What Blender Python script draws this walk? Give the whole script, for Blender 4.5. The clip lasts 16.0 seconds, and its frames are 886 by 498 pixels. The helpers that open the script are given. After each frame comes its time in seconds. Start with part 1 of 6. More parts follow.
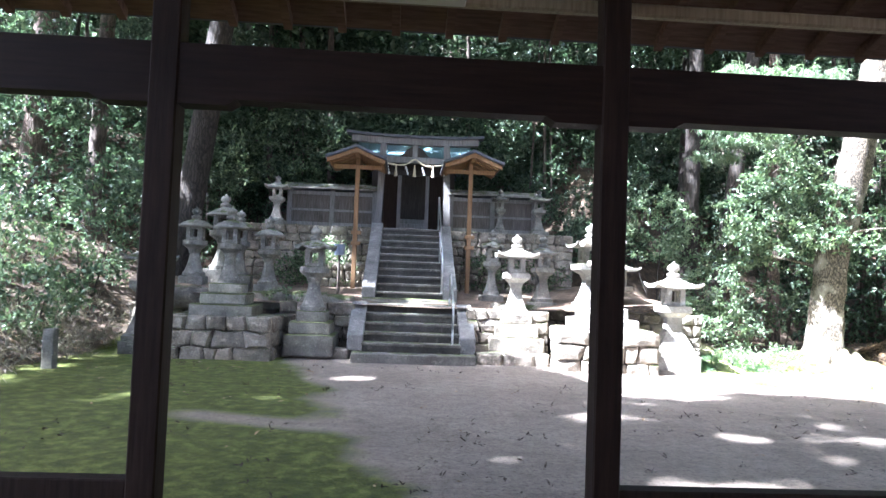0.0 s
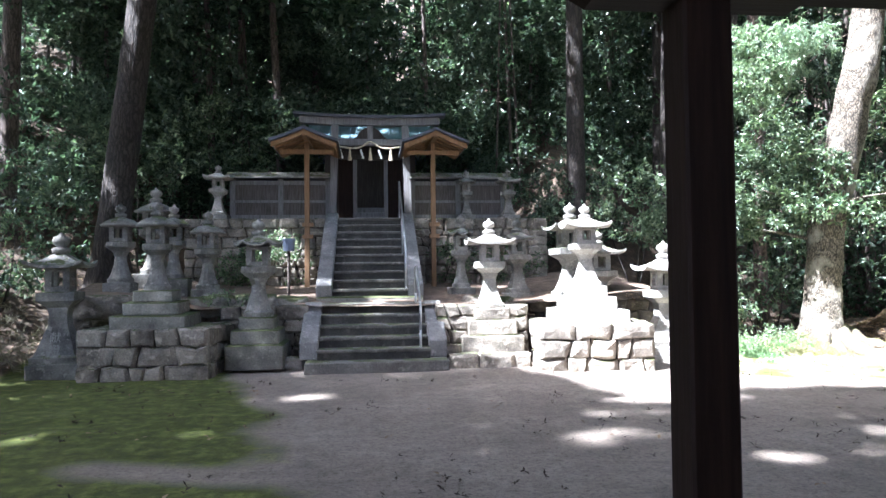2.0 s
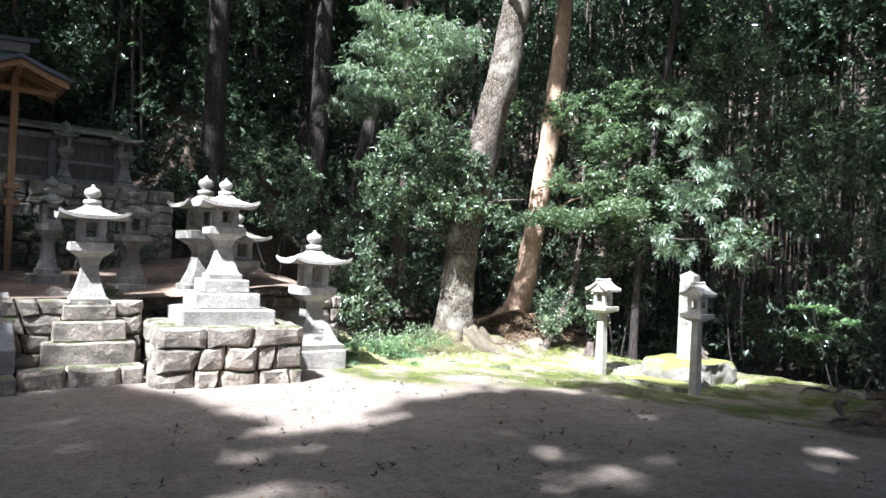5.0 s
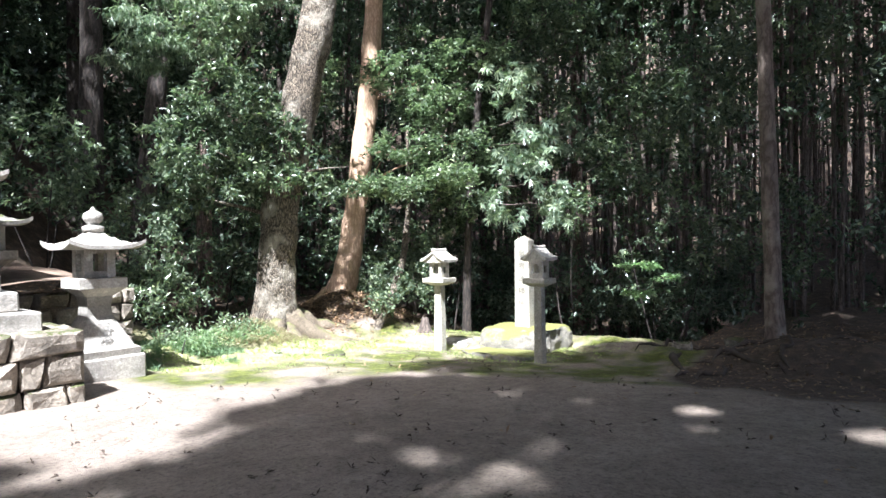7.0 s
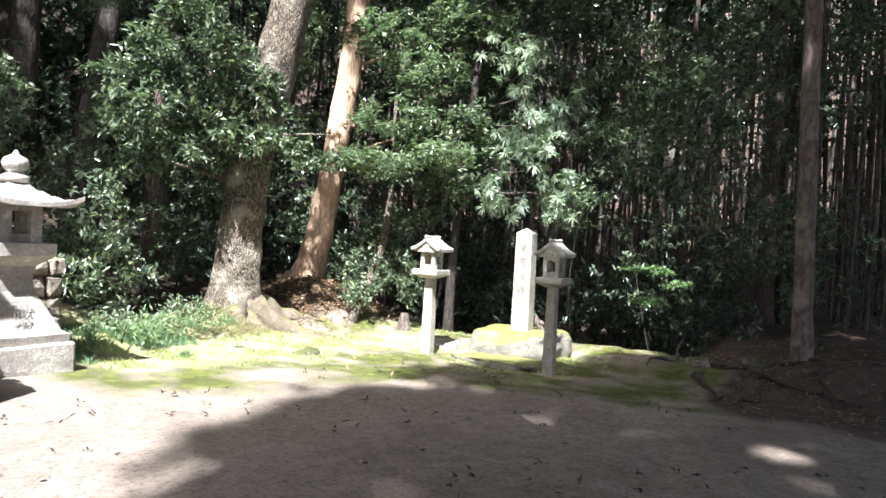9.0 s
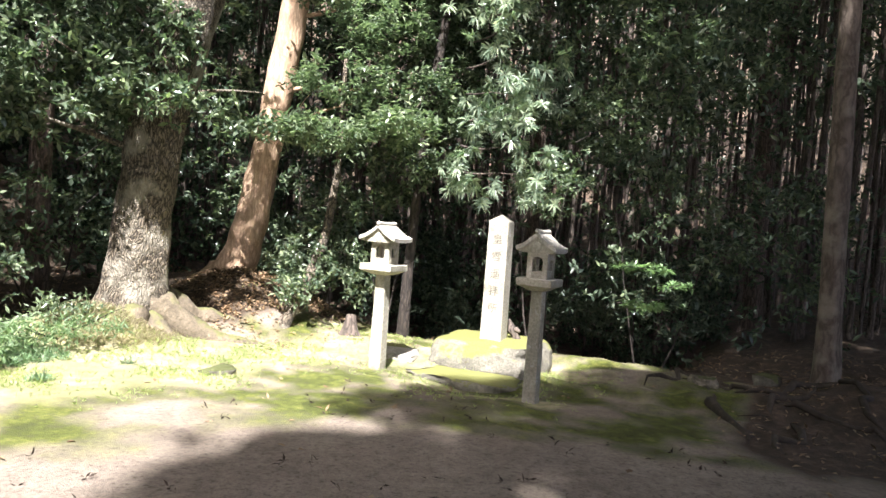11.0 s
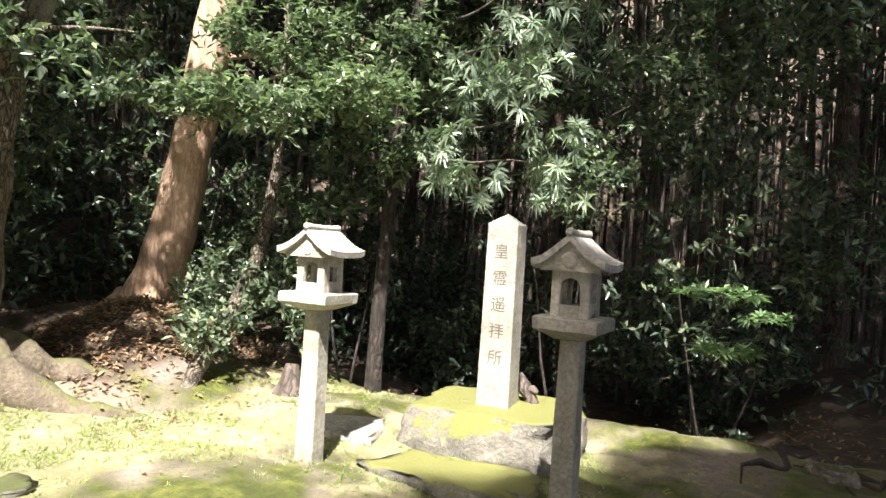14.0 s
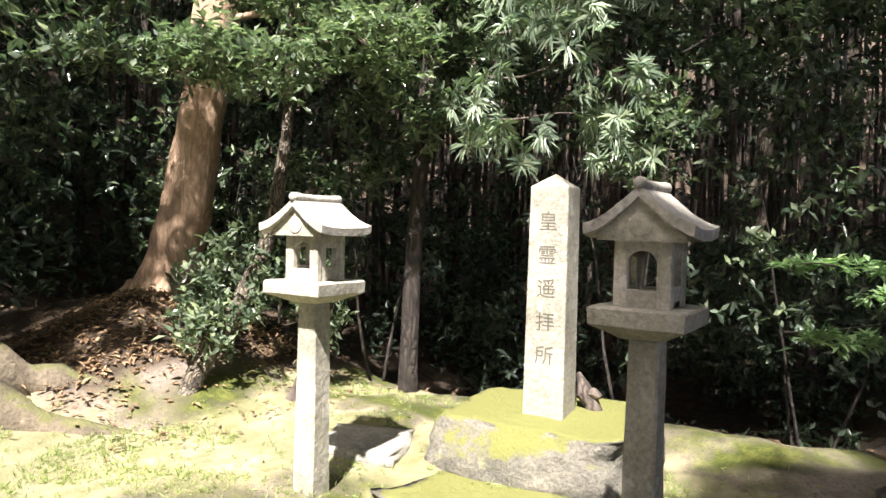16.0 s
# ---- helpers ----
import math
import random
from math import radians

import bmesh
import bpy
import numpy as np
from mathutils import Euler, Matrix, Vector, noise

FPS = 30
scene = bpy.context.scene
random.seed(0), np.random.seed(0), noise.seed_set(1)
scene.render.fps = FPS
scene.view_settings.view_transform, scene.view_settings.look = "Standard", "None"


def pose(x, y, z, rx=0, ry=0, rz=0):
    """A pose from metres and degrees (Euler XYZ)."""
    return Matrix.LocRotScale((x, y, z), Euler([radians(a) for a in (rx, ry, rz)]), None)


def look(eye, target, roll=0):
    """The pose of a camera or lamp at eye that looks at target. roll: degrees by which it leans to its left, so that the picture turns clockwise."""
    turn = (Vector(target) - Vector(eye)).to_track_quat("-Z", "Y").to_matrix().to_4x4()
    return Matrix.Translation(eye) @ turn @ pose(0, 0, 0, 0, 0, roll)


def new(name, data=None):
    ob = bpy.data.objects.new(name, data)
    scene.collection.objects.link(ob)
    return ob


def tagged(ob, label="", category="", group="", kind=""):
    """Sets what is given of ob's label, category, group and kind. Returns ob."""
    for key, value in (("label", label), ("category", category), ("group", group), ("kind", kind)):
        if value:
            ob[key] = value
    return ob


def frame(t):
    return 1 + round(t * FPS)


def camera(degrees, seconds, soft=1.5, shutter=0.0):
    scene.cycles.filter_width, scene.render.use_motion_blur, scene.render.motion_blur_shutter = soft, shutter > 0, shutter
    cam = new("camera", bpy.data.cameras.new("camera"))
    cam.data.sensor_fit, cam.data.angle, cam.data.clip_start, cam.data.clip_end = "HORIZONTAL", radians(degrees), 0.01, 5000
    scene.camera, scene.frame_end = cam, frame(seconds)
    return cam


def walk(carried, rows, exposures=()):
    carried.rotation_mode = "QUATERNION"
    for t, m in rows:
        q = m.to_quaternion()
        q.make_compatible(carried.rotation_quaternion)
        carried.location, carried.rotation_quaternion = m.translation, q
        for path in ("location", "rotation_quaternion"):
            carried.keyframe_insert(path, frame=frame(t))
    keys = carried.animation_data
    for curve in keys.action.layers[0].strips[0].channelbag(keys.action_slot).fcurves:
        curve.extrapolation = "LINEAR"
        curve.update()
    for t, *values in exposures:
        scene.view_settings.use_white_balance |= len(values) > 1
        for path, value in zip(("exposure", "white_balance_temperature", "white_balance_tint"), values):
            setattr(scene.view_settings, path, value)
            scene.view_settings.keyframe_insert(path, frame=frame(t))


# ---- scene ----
cam = camera(66.7, 16.0)

PATH = [
    (0, (-0.145, 0.099, 1.546), (-0.035, 2.094, 1.639), 2.2),
    (0.5, (-0.167, 0.398, 1.563), (-0.006, 2.39, 1.616), 1.4),
    (1, (-0.123, 0.814, 1.573), (0.024, 2.807, 1.628), 1.0),
    (1.5, (-0.162, 1.219, 1.621), (0.005, 3.212, 1.647), 0.8),
    (2, (-0.029, 1.67, 1.627), (0.187, 3.657, 1.687), -0.6),
    (2.5, (-0.028, 2.064, 1.568), (0.213, 4.048, 1.647), -0.9),
    (3, (-0.018, 2.44, 1.602), (0.256, 4.42, 1.674), -0.7),
    (3.5, (0.066, 2.836, 1.624), (0.367, 4.812, 1.695), 0.1),
    (4, (0.165, 3.146, 1.659), (0.647, 5.087, 1.702), 1.0),
    (4.5, (0.31, 3.386, 1.668), (1.183, 5.185, 1.721), 1.8),
    (5, (0.394, 3.586, 1.704), (1.606, 5.177, 1.737), 2.3),
    (7.5, (1.232, 5.091, 1.529), (2.849, 6.268, 1.512), -1.0),
    (8, (1.422, 5.475, 1.484), (3.054, 6.63, 1.467), -0.2),
    (8.5, (1.649, 5.883, 1.479), (3.342, 6.946, 1.451), 1.4),
    (9, (1.865, 6.267, 1.481), (3.564, 7.322, 1.443), 3.0),
    (9.5, (2.033, 6.596, 1.493), (3.774, 7.578, 1.435), 4.3),
    (10, (2.46, 6.88, 1.509), (4.231, 7.805, 1.428), 4.5),
    (12.5, (5.142, 7.97, 1.406), (6.898, 8.926, 1.373), 3.7),
    (13, (5.564, 8.182, 1.417), (7.343, 9.095, 1.394), 3.6),
    (13.5, (6.029, 8.32, 1.416), (7.791, 9.266, 1.404), 3.4),
    (14, (6.443, 8.515, 1.37), (8.192, 9.485, 1.363), 3.6),
    (14.5, (6.86, 8.618, 1.365), (8.586, 9.627, 1.367), 2.9),
    (15, (7.191, 8.751, 1.323), (8.866, 9.843, 1.334), 2.5),
    (15.5, (7.42, 8.904, 1.313), (9.131, 9.939, 1.296), 2.5),
    (16, (7.549, 8.91, 1.313), (9.206, 10.027, 1.244), 1.5),
]
walk(cam, [(t, look(eye, target, roll)) for t, eye, target, roll in PATH],
     [(0, 4.05, 5300, 14), (1, 3.7, 5300, 14), (2.5, 3.3, 5350, 14), (4, 2.8, 5400, 14), (5, 2.2, 5500, 13), (8, 2.24, 5750, 14), (12.5, 2.08, 6450, 15), (16, 1.84, 6550, 15)])

# ---- light ----
SUN_DIR = Vector((-0.526, -0.191, 0.829)).normalized()      # towards the sun
SUN_ELEV = math.asin(SUN_DIR.z)
SUN_AZ = math.atan2(SUN_DIR.x, SUN_DIR.y)
world = bpy.data.worlds.new("world")
scene.world = world
world.use_nodes = True
wn = world.node_tree.nodes
sky = wn.new("ShaderNodeTexSky")
sky.sky_type = "NISHITA"
sky.sun_disc = False
sky.sun_elevation = SUN_ELEV
sky.sun_rotation = SUN_AZ
sky.air_density, sky.dust_density, sky.ozone_density = 0.75, 4.0, 0.6
wn["Background"].inputs["Strength"].default_value = 0.089
world.node_tree.links.new(sky.outputs[0], wn["Background"].inputs["Color"])
sun = new("sun", bpy.data.lights.new("sun", "SUN"))
sun.data.energy = 5.0
sun.data.angle = radians(1.1)
sun.data.color = (1.0, 0.965, 0.90)
sun.matrix_world = look(SUN_DIR * 60, (0, 0, 0))


# ---- materials ----
def material(name, rough=0.7, metal=0.0):
    m = bpy.data.materials.new(name)
    m.use_nodes = True
    b = m.node_tree.nodes["Principled BSDF"]
    b.inputs["Roughness"].default_value = rough
    b.inputs["Metallic"].default_value = metal
    return m, m.node_tree, b


def noise_node(nt, scale, detail=5.0, rough=0.6, stretch=None, source="Position"):
    n = nt.nodes.new("ShaderNodeTexNoise")
    n.inputs["Scale"].default_value = scale
    n.inputs["Detail"].default_value = detail
    n.inputs["Roughness"].default_value = rough
    if source == "Position":
        g = nt.nodes.new("ShaderNodeNewGeometry").outputs["Position"]
    else:
        g = nt.nodes.new("ShaderNodeTexCoord").outputs["Object"]
    if stretch:
        mp = nt.nodes.new("ShaderNodeMapping")
        mp.inputs["Scale"].default_value = stretch
        nt.links.new(g, mp.inputs["Vector"])
        g = mp.outputs["Vector"]
    nt.links.new(g, n.inputs["Vector"])
    return n


def ramp(nt, source, stops):
    r = nt.nodes.new("ShaderNodeValToRGB")
    e = r.color_ramp.elements
    while len(e) < len(stops):
        e.new(0.5)
    for el, (p, c) in zip(e, stops):
        el.position = p
        el.color = (*c, 1) if len(c) == 3 else c
    nt.links.new(source, r.inputs["Fac"])
    return r.outputs["Color"]


def mix(nt, fac, a, b, blend="MIX"):
    n = nt.nodes.new("ShaderNodeMix")
    n.data_type, n.blend_type = "RGBA", blend
    for sock, v in ((n.inputs[0], fac), (n.inputs[6], a), (n.inputs[7], b)):
        if isinstance(v, (int, float)):
            sock.default_value = v
        elif isinstance(v, tuple):
            sock.default_value = (*v, 1)
        else:
            nt.links.new(v, sock)
    return n.outputs[2]


def bump(nt, b, height, strength=0.5, distance=0.02):
    n = nt.nodes.new("ShaderNodeBump")
    n.inputs["Strength"].default_value = strength
    n.inputs["Distance"].default_value = distance
    nt.links.new(height, n.inputs["Height"])
    nt.links.new(n.outputs["Normal"], b.inputs["Normal"])


def stone_material(name, dark, light, moss=0.0, rough=0.85, mosscol=(0.07, 0.08, 0.026), relief=0.018):
    m, nt, b = material(name, rough)
    big = noise_node(nt, 2.3, 6, 0.65)
    fine = noise_node(nt, 38, 4, 0.7)
    spots = noise_node(nt, 9, 5, 0.6)
    col = ramp(nt, big.outputs["Fac"], ((0.3, dark), (0.68, light)))
    speck = ramp(nt, fine.outputs["Fac"], ((0.35, (0.62, 0.62, 0.62)), (0.65, (1.15, 1.15, 1.15))))
    col = mix(nt, 0.8, col, speck, "MULTIPLY")
    lich = ramp(nt, spots.outputs["Fac"], ((0.58, (0, 0, 0)), (0.66, (1, 1, 1))))
    col = mix(nt, ramp_scaled(nt, lich, 0.45), col, tuple(min(0.7, c * 1.5) for c in light))
    oi = nt.nodes.new("ShaderNodeObjectInfo")
    tint = ramp(nt, oi.outputs["Random"], ((0.0, (0.8, 0.78, 0.75)), (1.0, (1.15, 1.13, 1.1))))
    col = mix(nt, 1.0, col, tint, "MULTIPLY")
    if moss:
        mn = noise_node(nt, 4.5, 6, 0.7)
        g = nt.nodes.new("ShaderNodeNewGeometry")
        sep = nt.nodes.new("ShaderNodeSeparateXYZ")
        nt.links.new(g.outputs["Normal"], sep.inputs[0])
        ma = nt.nodes.new("ShaderNodeMath")
        ma.operation = "MULTIPLY_ADD"
        ma.inputs[1].default_value = 0.5
        nt.links.new(sep.outputs["Z"], ma.inputs[0])
        nt.links.new(mn.outputs["Fac"], ma.inputs[2])
        f = ramp(nt, ma.outputs[0], ((1.05 - 0.22 * moss, (0, 0, 0)), (1.17 - 0.22 * moss, (1, 1, 1))))
        col = mix(nt, f, col, mosscol)
    nt.links.new(col, b.inputs["Base Color"])
    bump(nt, b, mix(nt, 0.65, fine.outputs["Fac"], spots.outputs["Fac"]), 0.9, relief)
    return m


def ramp_scaled(nt, col, k):
    n = nt.nodes.new("ShaderNodeMix")
    n.data_type, n.blend_type = "RGBA", "MULTIPLY"
    n.inputs[0].default_value = 1.0
    nt.links.new(col, n.inputs[6])
    n.inputs[7].default_value = (k, k, k, 1)
    return n.outputs[2]


def wood_material(name, dark, light, rough=0.7, grain=(18, 18, 1.2)):
    m, nt, b = material(name, rough)
    g = noise_node(nt, 2.5, 6, 0.6, grain)
    w = noise_node(nt, 1.3, 4, 0.6)
    col = ramp(nt, g.outputs["Fac"], ((0.3, dark), (0.7, light)))
    col = mix(nt, 0.55, col, ramp(nt, w.outputs["Fac"], ((0.3, (0.6, 0.6, 0.6)), (0.7, (1.1, 1.1, 1.1)))), "MULTIPLY")
    nt.links.new(col, b.inputs["Base Color"])
    b.inputs["Specular IOR Level"].default_value = 0.15
    bump(nt, b, g.outputs["Fac"], 0.4, 0.006)
    return m


def bark_material(name, dark, light, stretch=(9, 9, 1.6), strength=1.0, patches=None):
    m, nt, b = material(name, 0.9)
    v = nt.nodes.new("ShaderNodeTexVoronoi")
    v.feature = "DISTANCE_TO_EDGE"
    mp = nt.nodes.new("ShaderNodeMapping")
    mp.inputs["Scale"].default_value = stretch
    g = nt.nodes.new("ShaderNodeNewGeometry")
    wob = noise_node(nt, 3, 4, 0.6)
    addn = nt.nodes.new("ShaderNodeMix")
    addn.data_type, addn.blend_type = "RGBA", "ADD"
    addn.inputs[0].default_value = 0.25
    nt.links.new(g.outputs["Position"], addn.inputs[6])
    nt.links.new(wob.outputs["Color"], addn.inputs[7])
    nt.links.new(addn.outputs[2], mp.inputs["Vector"])
    nt.links.new(mp.outputs["Vector"], v.inputs["Vector"])
    v.inputs["Scale"].default_value = 1.4
    fine = noise_node(nt, 30, 4, 0.7, (1, 1, 0.25))
    col = ramp(nt, v.outputs["Distance"], ((0.0, dark), (0.22, light)))
    col = mix(nt, 0.7, col, ramp(nt, fine.outputs["Fac"], ((0.3, (0.5, 0.5, 0.5)), (0.7, (1.2, 1.2, 1.2)))), "MULTIPLY")
    if patches:
        pn = noise_node(nt, 1.7, 5, 0.6)
        col = mix(nt, ramp(nt, pn.outputs["Fac"], ((0.5, (0, 0, 0)), (0.62, (0.8, 0.8, 0.8)))), col, patches)
    nt.links.new(col, b.inputs["Base Color"])
    bump(nt, b, mix(nt, 0.35, v.outputs["Distance"], fine.outputs["Fac"]), strength, 0.08)
    return m


def leaf_material(name, dark, light, rough=0.32, trans=0.3, young=None):
    m, nt, b = material(name, rough)
    g = nt.nodes.new("ShaderNodeNewGeometry")
    col = ramp(nt, g.outputs["Random Per Island"], ((0.0, dark), (0.85, light), (1.0, young or light)))
    n = noise_node(nt, 0.9, 3, 0.6)
    col = mix(nt, 0.7, col, ramp(nt, n.outputs["Fac"], ((0.3, (0.6, 0.65, 0.68)), (0.7, (1.22, 1.2, 1.1)))), "MULTIPLY")
    nt.links.new(col, b.inputs["Base Color"])
    b.inputs["Specular IOR Level"].default_value = 0.6
    t = nt.nodes.new("ShaderNodeBsdfTranslucent")
    bright = mix(nt, 1.0, col, (1.3, 1.6, 1.0), "MULTIPLY")
    nt.links.new(bright, t.inputs["Color"])
    mx = nt.nodes.new("ShaderNodeMixShader")
    mx.inputs[0].default_value = trans
    out = nt.nodes["Material Output"]
    nt.links.new(b.outputs[0], mx.inputs[1])
    nt.links.new(t.outputs[0], mx.inputs[2])
    nt.links.new(mx.outputs[0], out.inputs["Surface"])
    return m


def plain(name, col, rough=0.6, metal=0.0, var=0.25, scale=6):
    m, nt, b = material(name, rough, metal)
    n = noise_node(nt, scale, 6, 0.65)
    c = ramp(nt, n.outputs["Fac"], ((0.3, tuple(v * (1 - var) for v in col)), (0.7, tuple(v * (1 + var) for v in col))))
    nt.links.new(c, b.inputs["Base Color"])
    bump(nt, b, n.outputs["Fac"], 0.15, 0.01)
    return m


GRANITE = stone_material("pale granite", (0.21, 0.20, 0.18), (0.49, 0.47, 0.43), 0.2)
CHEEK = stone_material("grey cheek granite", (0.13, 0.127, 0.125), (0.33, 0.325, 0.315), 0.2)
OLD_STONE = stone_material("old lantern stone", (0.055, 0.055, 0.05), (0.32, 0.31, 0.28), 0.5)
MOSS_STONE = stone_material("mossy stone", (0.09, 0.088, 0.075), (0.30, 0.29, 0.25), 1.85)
RUBBLE = stone_material("rubble stone", (0.06, 0.05, 0.039), (0.42, 0.375, 0.31), 0.3, relief=0.05)
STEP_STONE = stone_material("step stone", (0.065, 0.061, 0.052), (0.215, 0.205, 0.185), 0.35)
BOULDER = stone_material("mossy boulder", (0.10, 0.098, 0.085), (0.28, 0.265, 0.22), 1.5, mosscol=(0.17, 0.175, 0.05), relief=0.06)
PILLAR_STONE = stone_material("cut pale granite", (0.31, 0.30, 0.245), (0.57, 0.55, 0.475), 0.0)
# darker than the treads: the risers' shade is put into this colour
RISER_STONE = stone_material("stone darkened for riser shade", (0.03, 0.028, 0.025), (0.095, 0.09, 0.08), 0.1)
EARTH = stone_material("leafy brown earth", (0.07, 0.05, 0.036), (0.23, 0.17, 0.125), 0.0, 0.95, relief=0.04)
MORTAR = plain("dark earth joints", (0.045, 0.04, 0.033), 0.95)
CARVED = plain("shallow carved letters", (0.26, 0.25, 0.225), 0.9)
INK = plain("dark carved letters", (0.13, 0.122, 0.10), 0.9)
# hall post and beam colours hold the unlit interior's gloom, darker than the wood
HALL_WOOD = wood_material("hall timber darkened for unlit interior", (0.010, 0.006, 0.0045), (0.026, 0.015, 0.011))
HALL_BEAM = wood_material("beam timber darkened for unlit interior", (0.010, 0.006, 0.0045), (0.024, 0.0135, 0.010), 0.7, (1.2, 18, 18))
HALL_PALE = wood_material("weathered pale timber", (0.22, 0.18, 0.12), (0.36, 0.30, 0.21))
BOARD = wood_material("roof boards", (0.10, 0.058, 0.042), (0.19, 0.115, 0.085), 0.8, (2, 14, 14))
NEW_WOOD = wood_material("new cedar timber", (0.19, 0.112, 0.058), (0.34, 0.21, 0.115))
FENCE_WOOD = wood_material("old brown-grey fence boards", (0.06, 0.052, 0.045), (0.165, 0.148, 0.13))
GREY_WOOD = wood_material("silvered grey timber", (0.13, 0.125, 0.12), (0.27, 0.26, 0.25))
DARK_WOOD = wood_material("old dark timber", (0.035, 0.03, 0.027), (0.08, 0.068, 0.058))
COPPER = plain("weathered copper sheet", (0.13, 0.20, 0.23), 0.4, 0.0, 0.35, 4)
ROOF_DARK = plain("dark tin roofing", (0.055, 0.06, 0.07), 0.5, 0.0, 0.3)
STEEL = plain("galvanised pipe", (0.5, 0.51, 0.52), 0.38, 0.85, 0.1)
PAPER = plain("white paper streamer", (0.8, 0.8, 0.78), 0.8, 0, 0.05)
STRAW = plain("straw rope", (0.5, 0.43, 0.3), 0.9, 0, 0.3, 30)
WHITE = plain("white painted panel", (0.7, 0.68, 0.6), 0.5, 0, 0.08)
BLUE = plain("faded blue plastic", (0.17, 0.2, 0.27), 0.5, 0, 0.15)
BARK_OAK = bark_material("rough grey bark", (0.018, 0.014, 0.010), (0.21, 0.172, 0.125), (20, 20, 4.5), 1.0, (0.34, 0.31, 0.25))
BARK_BLOTCH = bark_material("brown blotched bark", (0.085, 0.064, 0.05), (0.17, 0.135, 0.11), (7, 7, 1.2), 0.35, (0.26, 0.225, 0.185))
# darker copy of the bark: shade on trunks and stems is put into it
BARK_DARK = bark_material("bark darkened for deep shade", (0.015, 0.012, 0.010), (0.055, 0.043, 0.035), (10, 10, 1.2), 0.7)
BARK_RED = bark_material("smooth reddish bark", (0.40, 0.265, 0.175), (0.60, 0.425, 0.295), (10, 10, 1.1), 0.3)
BARK_CEDAR = bark_material("cedar bark", (0.05, 0.036, 0.028), (0.17, 0.125, 0.10), (13, 13, 0.6), 0.9)
BARK_PALE = bark_material("pale bark of slim trunks", (0.045, 0.036, 0.03), (0.15, 0.12, 0.10), (10, 10, 0.9), 0.4)
LEAF = leaf_material("glossy evergreen leaves", (0.045, 0.075, 0.05), (0.185, 0.222, 0.15), 0.23, 0.27, (0.24, 0.30, 0.16))
LEAF_BRIGHT = leaf_material("bright green leaves", (0.08, 0.115, 0.075), (0.215, 0.262, 0.172), 0.26, 0.28, (0.31, 0.36, 0.22))
LEAF_BLUE = leaf_material("narrow blue green leaves", (0.11, 0.165, 0.115), (0.30, 0.36, 0.255), 0.24, 0.25, (0.33, 0.39, 0.23))
LEAF_FAR = leaf_material("woodland leaves", (0.035, 0.055, 0.042), (0.13, 0.17, 0.125), 0.25, 0.32, (0.20, 0.23, 0.16))
LEAF_DEAD = leaf_material("fallen brown leaves", (0.13, 0.075, 0.042), (0.34, 0.225, 0.135), 0.7, 0.1, (0.35, 0.27, 0.18))
ROOT_MOSSY = stone_material("pale mossy root bark", (0.075, 0.062, 0.045), (0.24, 0.20, 0.145), 0.85, 0.9, (0.125, 0.125, 0.05), 0.05)
ROOT_BARK = plain("dark root bark", (0.05, 0.038, 0.029), 0.9, 0.0, 0.5, 14)
SPRAY = leaf_material("fresh green sprays", (0.11, 0.18, 0.09), (0.21, 0.31, 0.16), 0.3, 0.35, (0.3, 0.38, 0.2))
WEED = leaf_material("green weeds", (0.10, 0.16, 0.085), (0.21, 0.30, 0.16), 0.5, 0.35, (0.33, 0.38, 0.22))
GRASS = leaf_material("short grass", (0.24, 0.30, 0.10), (0.40, 0.44, 0.19), 0.6, 0.45, (0.45, 0.43, 0.27))


# ---- building helpers ----
def thing(name, label="", category="", group="", kind="", at=(0, 0, 0), rz=0.0):
    ob = new(name)
    ob.empty_display_size = 0.1
    ob.matrix_world = pose(*at, 0, 0, rz)
    return tagged(ob, label, category, group, kind)


def finish(bm, name, mat, smooth=False):
    me = bpy.data.meshes.new(name)
    bmesh.ops.recalc_face_normals(bm, faces=bm.faces)
    bm.to_mesh(me)
    bm.free()
    me.materials.append(mat)
    if smooth:
        me.polygons.foreach_set("use_smooth", [True] * len(me.polygons))
    return me


def part(name, bm, mat, parent, label="", smooth=False):
    me = bm if isinstance(bm, bpy.types.Mesh) else finish(bm, name, mat, smooth)
    ob = new(name, me)
    ob.parent = parent
    return tagged(ob, label)


def box(bm, x0, x1, y0, y1, z0, z1, bevel=0.0, m=None):
    r = bmesh.ops.create_cube(bm, size=1.0)
    vs = r["verts"]
    for v in vs:
        v.co = Vector(((x0 + x1) / 2 + v.co.x * (x1 - x0), (y0 + y1) / 2 + v.co.y * (y1 - y0), (z0 + z1) / 2 + v.co.z * (z1 - z0)))
    es = list({e for v in vs for e in v.link_edges})
    if m:
        for v in vs:
            v.co = m @ v.co
    if bevel:
        bmesh.ops.bevel(bm, geom=es, offset=bevel, segments=1, affect="EDGES")
    return bm


def boxed(*a, **k):
    return box(bmesh.new(), *a, **k)


def rough_box(x0, x1, y0, y1, z0, z1, amp=0.01, cuts=3, bevel=0.012, seed=0.0):
    """A cut stone with worn edges and an uneven face."""
    bm = boxed(x0, x1, y0, y1, z0, z1, bevel=bevel)
    bmesh.ops.subdivide_edges(bm, edges=[e for e in bm.edges if e.calc_length() > 0.09], cuts=cuts, use_grid_fill=True)
    for v in bm.verts:
        v.co += noise.noise_vector(v.co * 5 + Vector((seed, seed * 2, 0))) * amp
    return bm


